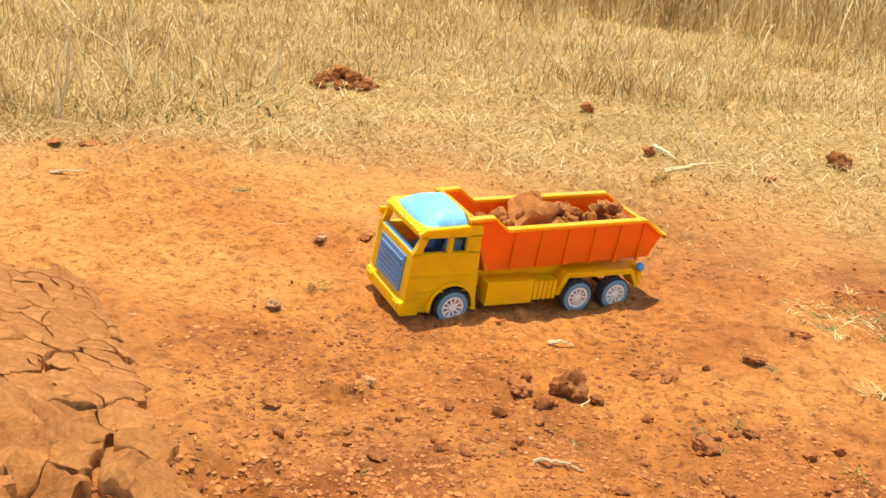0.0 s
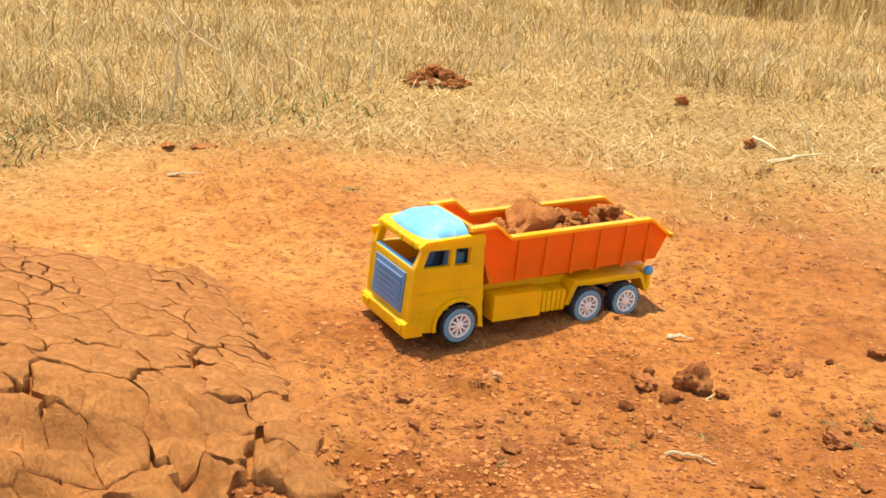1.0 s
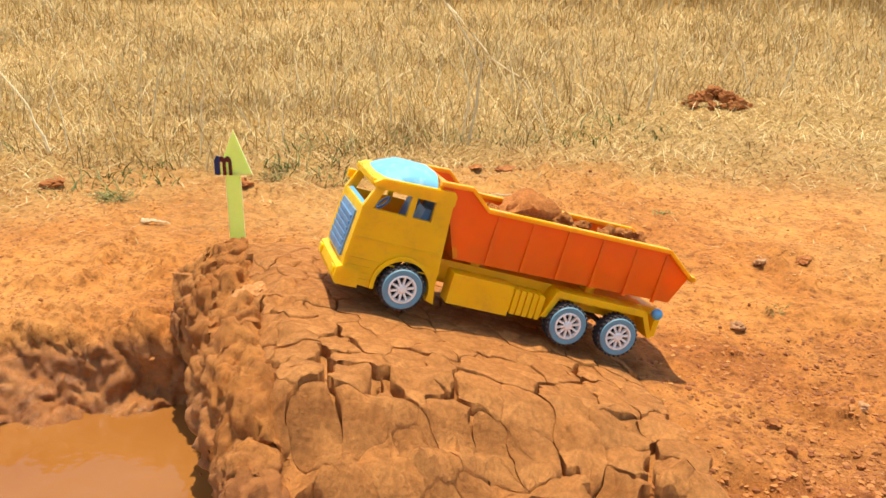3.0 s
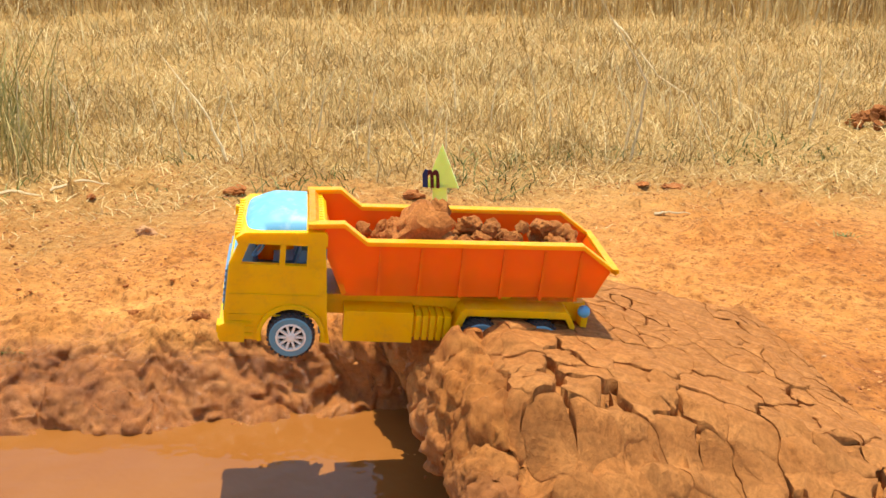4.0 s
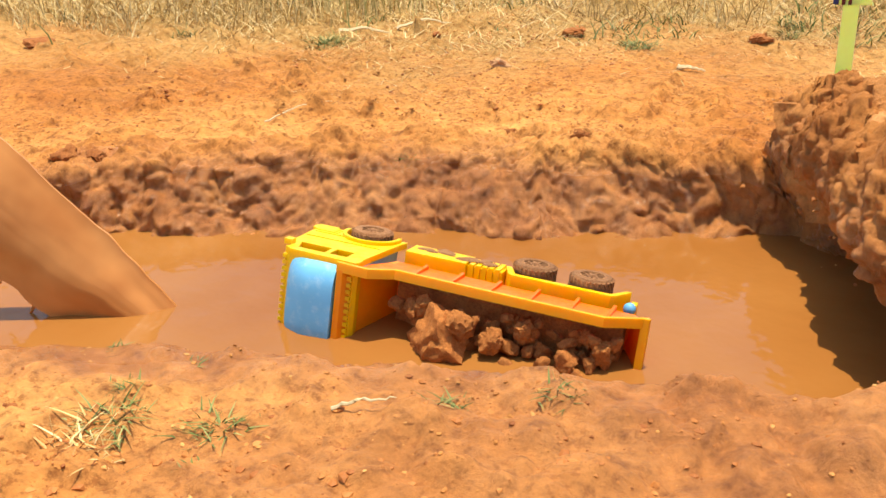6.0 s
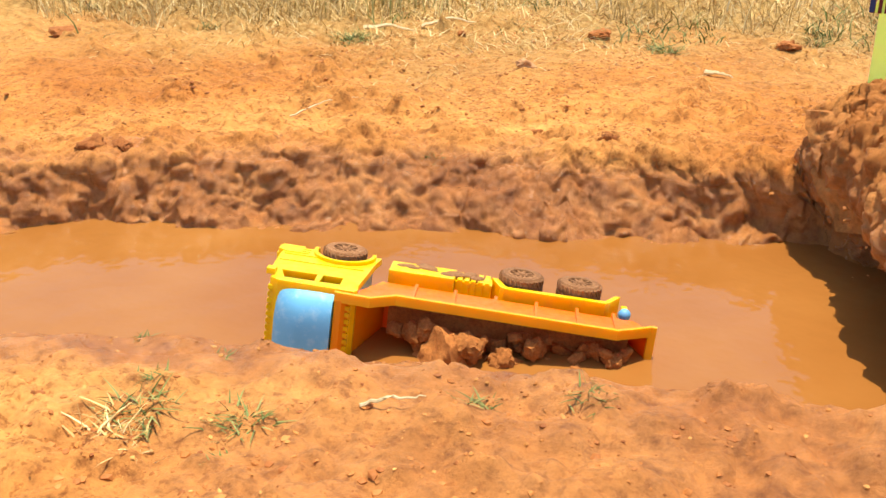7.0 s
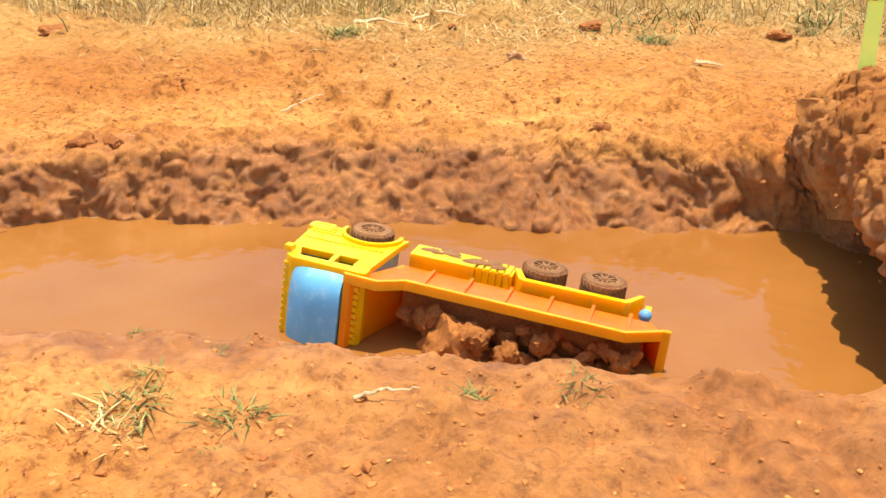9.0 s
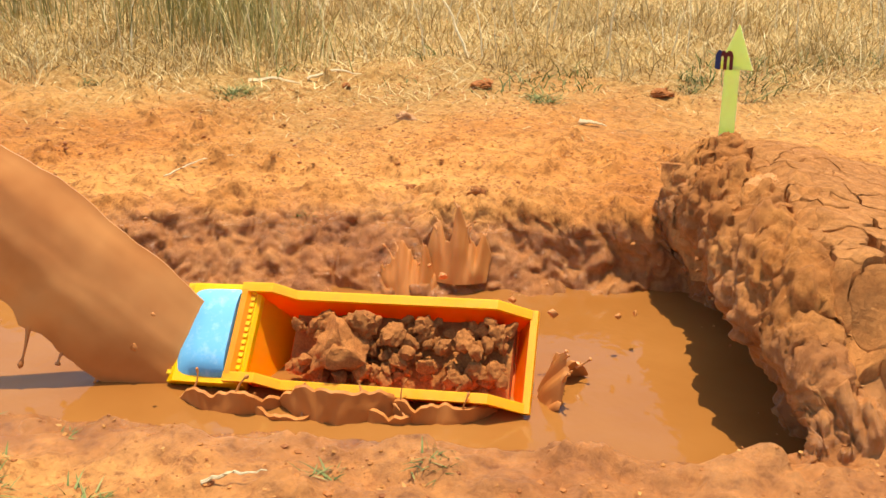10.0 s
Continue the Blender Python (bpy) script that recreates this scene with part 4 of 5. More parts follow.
def make_plates():
    rnd = random.Random(21)
    seeds = []
    for _ in range(5000):
        p = (rnd.uniform(-0.46, -0.03), rnd.uniform(-0.22, 0.30))
        gap = 0.017 + 0.014 * min(1, max(0, (p[1] + 0.02) / 0.2)) + 0.030 * rnd.random() ** 2
        if all((p[0] - q[0]) ** 2 + (p[1] - q[1]) ** 2 > gap * gap for q in seeds):
            seeds.append(p)
    root = tagged(new("clay_crust"), "sun-dried cracked clay crust covering the earth ramp", "clay crust")
    for k, p in enumerate(seeds):
        poly = [(-0.50, -0.235), (-0.022, -0.235), (-0.022, 0.315), (-0.50, 0.315)]
        for q in seeds:
            if q != p and abs(q[0] - p[0]) < 0.16 and abs(q[1] - p[1]) < 0.16:
                poly = clip_cell(poly, p, q)
        if len(poly) < 3:
            continue
        cs, cv = sum(a[0] for a in poly) / len(poly), sum(a[1] for a in poly) / len(poly)
        if crust(np.array(cs), np.array(cv)) < 0.5:
            continue
        ring = []
        for i, a in enumerate(poly):
            b = poly[(i + 1) % len(poly)]
            steps = max(1, int(math.hypot(b[0] - a[0], b[1] - a[1]) / 0.0045))
            for j in range(steps):
                ring.append((a[0] + (b[0] - a[0]) * j / steps, a[1] + (b[1] - a[1]) * j / steps))
        width = 0.0004 + 0.0042 * min(1, max(0, (cv - 0.0) / 0.20)) + rnd.uniform(0, 0.0006)
        pts = []
        for a in ring:
            wob = [0.0095 * noise.noise(Vector((a[0] * 42, a[1] * 42, z))) + 0.0045 * noise.noise(Vector((a[0] * 120, a[1] * 120, z))) + 0.0016 * noise.noise(Vector((a[0] * 330, a[1] * 330, z))) for z in (3.1, 9.7)]
            gape = max(0.0, noise.noise(Vector((a[0] * 20, a[1] * 20, 5.5))) + 0.02) * 3.2
            d = math.hypot(a[0] - cs, a[1] - cv)
            f = max(0.3, 1 - width * gape / max(d, 1e-4))
            pts.append((cs + (a[0] - cs) * f + wob[0], cv + (a[1] - cv) * f + wob[1]))
        loose = min(1, max(0, (cv - 0.02) / 0.16))
        lift = rnd.uniform(-0.0008, 0.0008) * (1 + 1.8 * loose)
        tip = (rnd.uniform(-0.07, 0.07) * loose, rnd.uniform(-0.07, 0.07) * loose)
        rings = [(1.0, -0.020, 1), (1.0, -0.0007, 1), (0.94, 0.0, 1), (0.55, 0.0, 1)]
        flat = []
        for f, dz, _ in rings:
            flat += [(cs + (a[0] - cs) * f, cv + (a[1] - cv) * f, dz) for a in pts]
        flat.append((cs, cv, 0.0))
        xs, ys = to_xy(np.array([a[0] for a in flat]), np.array([a[1] for a in flat]))
        hs = masks(xs, ys, False)[0]
        bm = bmesh.new()
        cx, cy = to_xy(cs, cv)
        cz = float(hs[-1])
        sink = 0.0145 * (1 - crust(np.array([a[0] for a in flat]), np.array([a[1] for a in flat])))
        vs = [bm.verts.new((x - cx, y - cy, h + a[2] + lift + 0.0010 - cz - d + (a[0] - cs) * tip[0] + (a[1] - cv) * tip[1])) for x, y, h, a, d in zip(xs, ys, hs, flat, sink)]
        n = len(pts)
        for r in range(3):
            for i in range(n):
                j = (i + 1) % n
                bm.faces.new((vs[r * n + i], vs[r * n + j], vs[r * n + n + j], vs[r * n + n + i]))
        for i in range(n):
            bm.faces.new((vs[3 * n + i], vs[3 * n + (i + 1) % n], vs[-1]))
        plate = part("clay_plate", bm, CLAY, root, "", True)
        plate.location = (cx, cy, cz)


make_plates()

# clay-smeared slab of earth that leans out at the brink
bm = bmesh.new()
nu, nw, grid = 34, 42, {}
for side in (0, 1):
    for i in range(nu + 1):
        for j in range(nw + 1):
            u, w = i / nu, j / nw
            top = Vector((-0.786, 0.868, 0.086)).lerp(Vector((-0.690, 0.815, 0.108)), u)
            low = Vector((-0.704, 0.784, -0.015)).lerp(Vector((-0.672, 0.768, -0.005)), u)
            p = top.lerp(low, w)
            k = 0.012 * noise.noise(p * 20) + 0.008 * abs(noise.noise(p * 48)) + 0.003 * noise.noise(p * 110)
            p += Vector((-0.6, -0.7, 0.2)) * (k + 0.008 * math.sin(w * 3.0)) + (Vector((0.020, 0.022, 0.004)) if side else Vector((0, 0, 0)))
            grid[side, i, j] = bm.verts.new(p)
for i in range(nu):
    for j in range(nw):
        bm.faces.new((grid[0, i, j], grid[0, i + 1, j], grid[0, i + 1, j + 1], grid[0, i, j + 1]))
        bm.faces.new((grid[1, i, j], grid[1, i, j + 1], grid[1, i + 1, j + 1], grid[1, i + 1, j]))
edge = [(i, 0) for i in range(nu)] + [(nu, j) for j in range(nw)] + [(i, nw) for i in range(nu, 0, -1)] + [(0, j) for j in range(nw, 0, -1)]
for a, b in zip(edge, edge[1:] + edge[:1]):
    bm.faces.new((grid[(0, *a)], grid[(0, *b)], grid[(1, *b)], grid[(1, *a)]))
slab = part("earth_slab", bm, CLAY, None, "clay-smeared slab of earth jutting from the ramp's brink", True)
tagged(slab, category="earth slab")


# ---- arrow sign ----
def make_sign():
    sign = tagged(new("arrow_sign"), "lime-green paper arrow sign with a dark hand-drawn letter", "sign")
    sign.matrix_basis = pose(-0.726, 0.920, 0.056, 4, -1, 14)
    bm = bmesh.new()
    prism(bm, [(-0.0105, -0.055), (0.0085, -0.055), (0.0085, 0.145), (-0.0085, 0.145)], -0.001, 0.001)
    part("post", bevel(bm, 0.0003, 1), PAPER, sign)
    bm = bmesh.new()
    prism(bm, [(-0.0170, 0.141), (0.0225, 0.141), (0.0040, 0.1935)], -0.0022, 0.0)
    part("arrow_head", bevel(bm, 0.0004, 1), PAPER, sign)
    text = bpy.data.curves.new("letter", "FONT")
    text.body, text.size, text.extrude, text.offset = "m", 0.025, 0.0004, 0.0009
    text.materials.append(MAROON)
    letter = new("letter", text)
    letter.parent = sign
    letter.matrix_basis = pose(-0.0175, -0.0032, 0.1425, 90, 0, 0) @ Matrix.Diagonal((0.95, 1.65, 1.0, 1.0))
    tagged(letter, "dark maroon hand-drawn letter m")
    bm = bmesh.new()
    prism(bm, [(-0.0192, 0.1420), (-0.0138, 0.1420), (-0.0138, 0.1560), (-0.0125, 0.1625), (-0.0160, 0.1640), (-0.0192, 0.1580)], -0.0046, -0.0034)
    part("ink_stroke", bm, NAVY, sign, "navy-blue pen stroke")


make_sign()


# ---- grass ----
def blades(name, x, y, tall, width, lean, material, label, category, seed, kind="stuff", droop=1.0, z=None):
    """Many tapering blades in one mesh: lean is the sideways reach against the height."""
    rng = np.random.default_rng(seed)
    n = len(x)
    h = heights(x, y) if z is None else z
    a, b = rng.uniform(0, 2 * np.pi, n), rng.uniform(0, 2 * np.pi, n)
    lx, ly = np.cos(a) * lean * tall, np.sin(a) * lean * tall
    wx, wy = np.cos(b) * width / 2, np.sin(b) * width / 2
    rows = []
    for f, w in ((0.0, 1.0), (0.4, 0.9), (0.75, 0.6)):
        px, py, pz = x + lx * f ** 1.7, y + ly * f ** 1.7, h - 0.004 + tall * (f - 0.35 * droop * lean * f * f)
        rows += [np.column_stack((px - wx * w, py - wy * w, pz)), np.column_stack((px + wx * w, py + wy * w, pz))]
    rows.append(np.column_stack((x + lx, y + ly, h - 0.004 + tall * (1 - 0.35 * droop * lean))))
    verts = np.stack(rows, 1).reshape(-1, 3)
    o = (np.arange(n) * 7)[:, None]
    quads = np.concatenate((o + [0, 1, 3, 2], o + [2, 3, 5, 4]), 1).reshape(-1, 4)
    tris = o + [4, 5, 6]
    me = bpy.data.meshes.new(name)
    me.vertices.add(len(verts))
    me.vertices.foreach_set("co", verts.ravel())
    loops = np.concatenate((quads.ravel(), tris.ravel()))
    me.loops.add(len(loops))
    me.loops.foreach_set("vertex_index", loops)
    me.polygons.add(len(quads) + len(tris))
    me.polygons.foreach_set("loop_start", np.concatenate((np.arange(len(quads)) * 4, len(quads) * 4 + np.arange(len(tris)) * 3)))
    me.update(calc_edges=True)
    me.materials.append(material)
    return tagged(new(name, me), label, category, kind=kind)


def wedge(n, near, far, seed):
    """Places thinning out with the distance, over the field that the walk looks into."""
    rng = np.random.default_rng(seed)
    r = near * (far / near) ** rng.uniform(0, 1, n)
    a = np.radians(rng.uniform(-66, 31, n))
    return -0.15 + r * np.sin(a), -0.1 + r * np.cos(a)


def tall_edge(x):
    return np.interp(x, [-5, -2.6, -2.2, -1.87, -1.58, -1.03, -0.79, -0.47, 0.04, 0.72, 1.6], [0.0, 0.80, 1.05, 1.27, 1.60, 1.88, 2.00, 2.40, 2.95, 2.87, 2.7])


def make_field():
    rng = np.random.default_rng(3)
    x, y = wedge(130000, 1.7, 9.5, 1)
    d = y - tall_edge(x) + 0.25 * fbm(x, y, 3, 3, 61)
    thick = 0.25 + 0.75 * smooth(-0.5, 0.4, fbm(x, y, 2.2, 3, 62))
    keep = (d > 0) & (rng.uniform(0, 1, len(x)) < thick)
    x, y, d = x[keep], y[keep], d[keep]
    far = np.hypot(x, y)
    tall = (0.035 + 0.095 * rng.uniform(0, 1, len(x)) ** 2.2) * (0.75 + 0.5 * smooth(-0.3, 0.5, fbm(x, y, 1.5, 2, 63))) * (1 + 0.9 * smooth(3.5, 7, far))
    tall = np.where(far > 5.6, tall * 1.5, tall)
    blades("tall_dry_grass", x, y, tall, 0.0009 + 0.0005 * far, 0.2 + 1.3 * rng.uniform(0, 1, len(x)) ** 1.3, DRY, "tall straw-coloured dry grass standing in the field", "dry grass", 11)
    # matted short grass between the soil and the tall grass
    x, y = wedge(170000, 1.2, 5.5, 2)
    _, wet, straw, clay = masks(x, y)
    patchy = 0.30 + 0.70 * smooth(-0.35, 0.35, fbm(x, y, 4.5, 3, 65))
    patchy = patchy + (1 - patchy) * smooth(0.6, 0.95, straw)
    keep = (rng.uniform(0, 1, len(x)) < (straw ** 1.05 * patchy - 0.02)) & (y > 0.7)
    x, y = x[keep], y[keep]
    tall = (0.006 + 0.030 * rng.uniform(0, 1, len(x)) ** 2.4) * (0.45 + 0.55 * smooth(0.35, 0.9, straw[keep]))
    blades("matted_grass", x, y, tall, 0.0011 + 0.0005 * np.hypot(x, y), 0.8 + 1.6 * rng.uniform(0, 1, len(x)), LITTER, "matted dry short grass and straw over the soil", "dry grass", 12, droop=0.45)
    # loose straw on bare soil
    x, y = rng.uniform(-2.2, 1.0, 16000), rng.uniform(0.45, 2.3, 16000)
    h, wet, straw, clay = masks(x, y)
    keep = (rng.uniform(0, 1, len(x)) < 0.09 + 0.28 * smooth(1.05, 1.6, y) + 0.7 * straw - 0.09 * clay) & (h > -0.008)
    x, y = x[keep], y[keep]
    tall = np.full(len(x), 0.004)
    blades("loose_straw", x, y, tall, 0.0022 + 0 * x, 1.5 + 6.0 * rng.uniform(0, 1, len(x)) ** 2, LITTER, "loose bits of straw lying on the red soil", "straw", 13, droop=0.1)
    # green sprinkle at the edge of the field
    x, y = wedge(16000, 1.5, 3.2, 5)
    keep = (np.abs(y - tall_edge(x) + 0.12) < 0.22) & (fbm(x, y, 4, 2, 64) > 0.15)
    x, y = x[keep], y[keep]
    blades("green_undergrowth", x, y, 0.015 + 0.045 * rng.uniform(0, 1, len(x)) ** 2, 0.003 + 0 * x, 0.5 + 0.9 * rng.uniform(0, 1, len(x)), GREEN, "sparse green grass growing at the field's edge", "green grass", 14)
    # clumps of reed
    for k, (cx, cy, n, size, tall0, spread) in enumerate(((-2.16, 1.55, 190, 0.10, 0.36, 0.16), (-2.05, 1.42, 90, 0.05, 0.28, 0.12), (-1.84, 1.40, 80, 0.03, 0.17, 0.08), (-2.40, 1.62, 170, 0.10, 0.36, 0.20), (-2.75, 1.35, 150, 0.10, 0.33, 0.18))):
        g = np.random.default_rng(90 + k)
        x, y = cx + g.normal(0, spread * 0.75, n), cy + g.normal(0, spread * 0.6, n)
        blades("reed_clump", x, y, tall0 * g.uniform(0.45, 1.05, n), 0.0030 + 0 * x, 0.08 + 0.55 * g.uniform(0, 1, n), REED, "clump of tall half-green reeds beside the dry field", "reeds", 95 + k)
    # dark band of dense far growth
    x, y = wedge(9000, 6.0, 9.5, 6)
    blades("far_scrub", x, y, 0.25 + 0.3 * rng.uniform(0, 1, len(x)), 0.010 + 0 * x, 0.1 + 0.4 * rng.uniform(0, 1, len(x)), DRY, "dense brownish scrub at the back of the field", "scrub", 15)


make_field()


def make_tuft(x, y, n, reach, seed, material, label):
    g = np.random.default_rng(seed)
    px, py = x + g.normal(0, reach * 0.35, n), y + g.normal(0, reach * 0.35, n)
    return blades("grass_tuft", px, py, reach * 0.72 * g.uniform(0.3, 0.9, n), 0.0019 + 0 * px, 0.8 + 1.7 * g.uniform(0, 1, n), material, label, "grass tuft", seed, kind="", droop=0.5)


TUFTS = [(-0.983, 0.092, 60, 0.030), (-0.917, 0.136, 46, 0.026), (-1.099, 0.172, 26, 0.016), (-1.012, 0.125, 26, 0.018), (-0.796, 0.249, 34, 0.020), (-0.726, 0.292, 34, 0.020),
         (-0.898, 0.088, 16, 0.014), (-1.007, 0.185, 22, 0.013), (0.307, 0.920, 26, 0.018), (0.351, 0.932, 26, 0.018), (0.319, 0.881, 22, 0.015), (0.084, 0.846, 24, 0.016),
         (0.173, 0.867, 18, 0.014), (-0.027, 0.776, 20, 0.014), (0.449, 0.854, 22, 0.016), (0.42, 1.06, 20, 0.014), (-0.115, 1.18, 40, 0.020), (-0.282, 1.58, 30, 0.024),
         (-1.185, 0.689, 40, 0.018), (-1.717, 1.111, 70, 0.040), (-1.733, 1.170, 60, 0.040), (-2.019, 1.04, 50, 0.035), (-1.192, 1.367, 70, 0.040), (-1.029, 1.679, 70, 0.042),
         (-1.231, 1.40, 50, 0.035), (-1.017, 1.62, 50, 0.035)]
for k, (x, y, n, reach) in enumerate(TUFTS):
    make_tuft(x, y, int(n * 1.5), reach, 500 + k, GREEN, "small tuft of grey-green grass rooted in red soil")
for k, (x, y, n, reach) in enumerate(((-0.99, 0.070, 60, 0.034), (-0.955, 0.062, 26, 0.022), (0.53, 1.02, 40, 0.03), (0.19, 0.955, 14, 0.024))):
    make_tuft(x, y, n, reach, 560 + k, LITTER, "flattened tuft of dry straw-coloured grass on red soil")

for k in range(24):
    a, r = k * 2.4, 0.02 * math.sqrt(k)
    make_tuft(0.615 + r * math.cos(a) * 1.2, 1.235 + r * math.sin(a), 46, 0.022, 600 + k, LITTER if k % 3 else GREEN, "low mat of dry greyish grass on red soil")


def make_stalk(points, radius, seed, label="long bleached dry grass stalk standing in the field"):
    """A tapering tube through the points."""
    rnd = random.Random(seed)
    fine = []
    for i in range(len(points) - 1):
        for j in range(6):
            f = j / 6
            a, b = Vector(points[i]), Vector(points[i + 1])
            fine.append(a.lerp(b, f) + Vector((rnd.uniform(-1, 1), rnd.uniform(-1, 1), rnd.uniform(-1, 1))) * 0.0015)
    fine.append(Vector(points[-1]))
    bm = bmesh.new()
    rings = []
    for i, p in enumerate(fine):
        r = radius * (1 - 0.75 * i / (len(fine) - 1))
        d = (fine[min(i + 1, len(fine) - 1)] - fine[max(i - 1, 0)]).normalized()
        u = d.orthogonal().normalized()
        w = d.cross(u)
        rings.append([bm.verts.new(p + (u * math.cos(k * 1.2566) + w * math.sin(k * 1.2566)) * r) for k in range(5)])
    for a, b in zip(rings, rings[1:]):
        for k in range(5):
            bm.faces.new((a[k], a[(k + 1) % 5], b[(k + 1) % 5], b[k]))
    bm.faces.new(rings[0])
    bm.faces.new(rings[-1][::-1])
    ob = part("grass_stalk", bm, STALK, None, label, True)
    return tagged(ob, category="stalk", group="dry stalks")


make_stalk([(-0.74, 2.03, -0.01), (-0.722, 2.03, 0.09), (-0.714, 2.03, 0.177), (-0.75, 2.03, 0.24), (-0.80, 2.03, 0.31), (-0.84, 2.03, 0.37)], 0.0034, 1)
make_stalk([(-0.76, 2.05, -0.01), (-0.745, 2.05, 0.10), (-0.72, 2.05, 0.172)], 0.003, 2)
make_stalk([(-0.80, 2.06, 0.30), (-0.769, 2.04, 0.276), (-0.694, 2.03, 0.195), (-0.62, 2.03, 0.150), (-0.57, 2.03, 0.06), (-0.55, 2.03, -0.01)], 0.0024, 3)
make_stalk([(-1.531, 1.662, -0.01), (-1.587, 1.662, 0.101), (-1.695, 1.662, 0.218)], 0.0036, 4)
make_stalk([(0.644, 2.189, -0.01), (0.606, 2.189, 0.069), (0.542, 2.189, 0.129)], 0.003, 5)
make_stalk([(-0.40, 2.62, -0.01), (-0.385, 2.62, 0.10), (-0.395, 2.62, 0.19)], 0.0038, 6)
make_stalk([(-0.05, 3.0, -0.01), (-0.02, 3.0, 0.14), (-0.09, 3.0, 0.30)], 0.003, 7)
for k in range(85):
    rr = random.Random(1000 + k)
    x = rr.uniform(-2.3, 0.9)
    y = float(tall_edge(x)) + rr.uniform(0.05, 0.9)
    z = height(x, y)
    tallness, dx, dy = rr.uniform(0.08, 0.20), rr.uniform(-0.09, 0.09), rr.uniform(-0.05, 0.05)
    make_stalk([(x, y, z - 0.01), (x + dx * 0.35, y + dy * 0.4, z + tallness * 0.55), (x + dx, y + dy, z + tallness)], rr.uniform(0.0014, 0.0024), 1000 + k)


def lying_stick(a, b, radius, seed):
    za, zb = height(*a) + radius, height(*b) + radius
    mid = ((a[0] + b[0]) / 2, (a[1] + b[1]) / 2)
    make_stalk([(*a, za), (*mid, max((za + zb) / 2, height(*mid) + radius) + 0.003), (*b, zb)], radius, seed, "bleached dry stalk lying on the ground")


for k, (a, b, r) in enumerate((((0.496, 2.027), (0.648, 2.132), 0.006), ((0.532, 2.297), (0.549, 2.134), 0.005), ((-1.075, 1.262), (-1.035, 1.280), 0.0045), ((-1.78, 1.23), (-1.68, 1.27), 0.005),
                              ((-1.69, 1.30), (-1.60, 1.36), 0.004), ((0.13, 0.83), (0.175, 0.815), 0.002), ((0.17, 1.10), (0.20, 1.10), 0.003), ((-0.60, 1.60), (-0.54, 1.62), 0.003),
                              ((-1.45, 0.70), (-1.41, 0.80), 0.0015), ((-0.86, 0.19), (-0.82, 0.215), 0.0018), ((0.36, 0.77), (0.40, 0.80), 0.0018))):
    lying_stick(a, b, r, 70 + k)


# ---- load of the truck ----
def make_load():
    rnd = random.Random(31)
    rocks = []
    spots = [(-0.115, 0.010, 0.098, 0.052), (-0.165, -0.012, 0.104, 0.036), (-0.070, 0.020, 0.086, 0.026), (-0.078, -0.020, 0.090, 0.030), (-0.150, 0.024, 0.094, 0.028),
             (-0.200, 0.016, 0.100, 0.030), (-0.190, -0.026, 0.098, 0.032), (-0.235, -0.010, 0.106, 0.030), (-0.262, 0.016, 0.094, 0.034), (-0.265, -0.022, 0.096, 0.030),
             (-0.128, -0.026, 0.106, 0.034), (-0.098, -0.004, 0.098, 0.026), (-0.226, 0.026, 0.094, 0.026), (-0.215, -0.002, 0.108, 0.022), (-0.248, 0.002, 0.110, 0.022), (-0.180, 0.006, 0.108, 0.024)]
    for _ in range(84):
        spots.append((rnd.uniform(-0.278, -0.058), rnd.uniform(-0.037, 0.037), rnd.uniform(0.092, 0.111), rnd.uniform(0.010, 0.023)))
    for k, (x, y, z, size) in enumerate(spots):
        if k < 16:
            size, z = size * (1.2 if k in (0, 10) else 0.80), z + 0.005
        y = max(-0.041 + size * 0.58, min(0.041 - size * 0.58, y))
        x = max(-0.285 + size * 0.6, min(-0.048 - size * 0.6, x))
        bm = bmesh.new()
        lump(bm, size, 2000 + k, 0.85, 0.34, 4 if size > 0.020 else 3)
        ob = part("earth_lump", bm, LOAD, None, "rough brown lump of dry earth carried in the truck's bed", True)
        tagged(ob, category="earth lump", group="load of the dump truck")
        rocks.append((ob, (x, y, z + (0.005 if k < 16 else 0)), k * 71 % 360, 0.041 - size * 0.58))
    bm = bmesh.new()
    nu, nw, grid = 40, 14, {}
    for i in range(nu + 1):
        for j in range(nw + 1):
            u, w = i / nu, 2 * j / nw - 1
            x = -0.050 - 0.228 * u
            z = 0.076 + 0.016 * smooth(0, 0.2, u) * (1 - w * w * 0.5) + 0.005 * noise.noise(Vector((x * 90, w * 4, 0)))
            grid[i, j] = bm.verts.new((x, w * 0.0412, float(z)))
    for i in range(nu):
        for j in range(nw):
            bm.faces.new((grid[i, j], grid[i + 1, j], grid[i + 1, j + 1], grid[i, j + 1]))
    r = bmesh.ops.extrude_face_region(bm, geom=bm.faces[:])
    for v in [g for g in r["geom"] if isinstance(g, bmesh.types.BMVert)]:
        v.co.z = 0.0705
    soil = part("loose_soil", bm, LOAD, None, "loose brown soil filling the truck's bed", True)
    tagged(soil, category="soil", kind="stuff")
    return rocks, soil


load_rocks, load_soil = make_load()


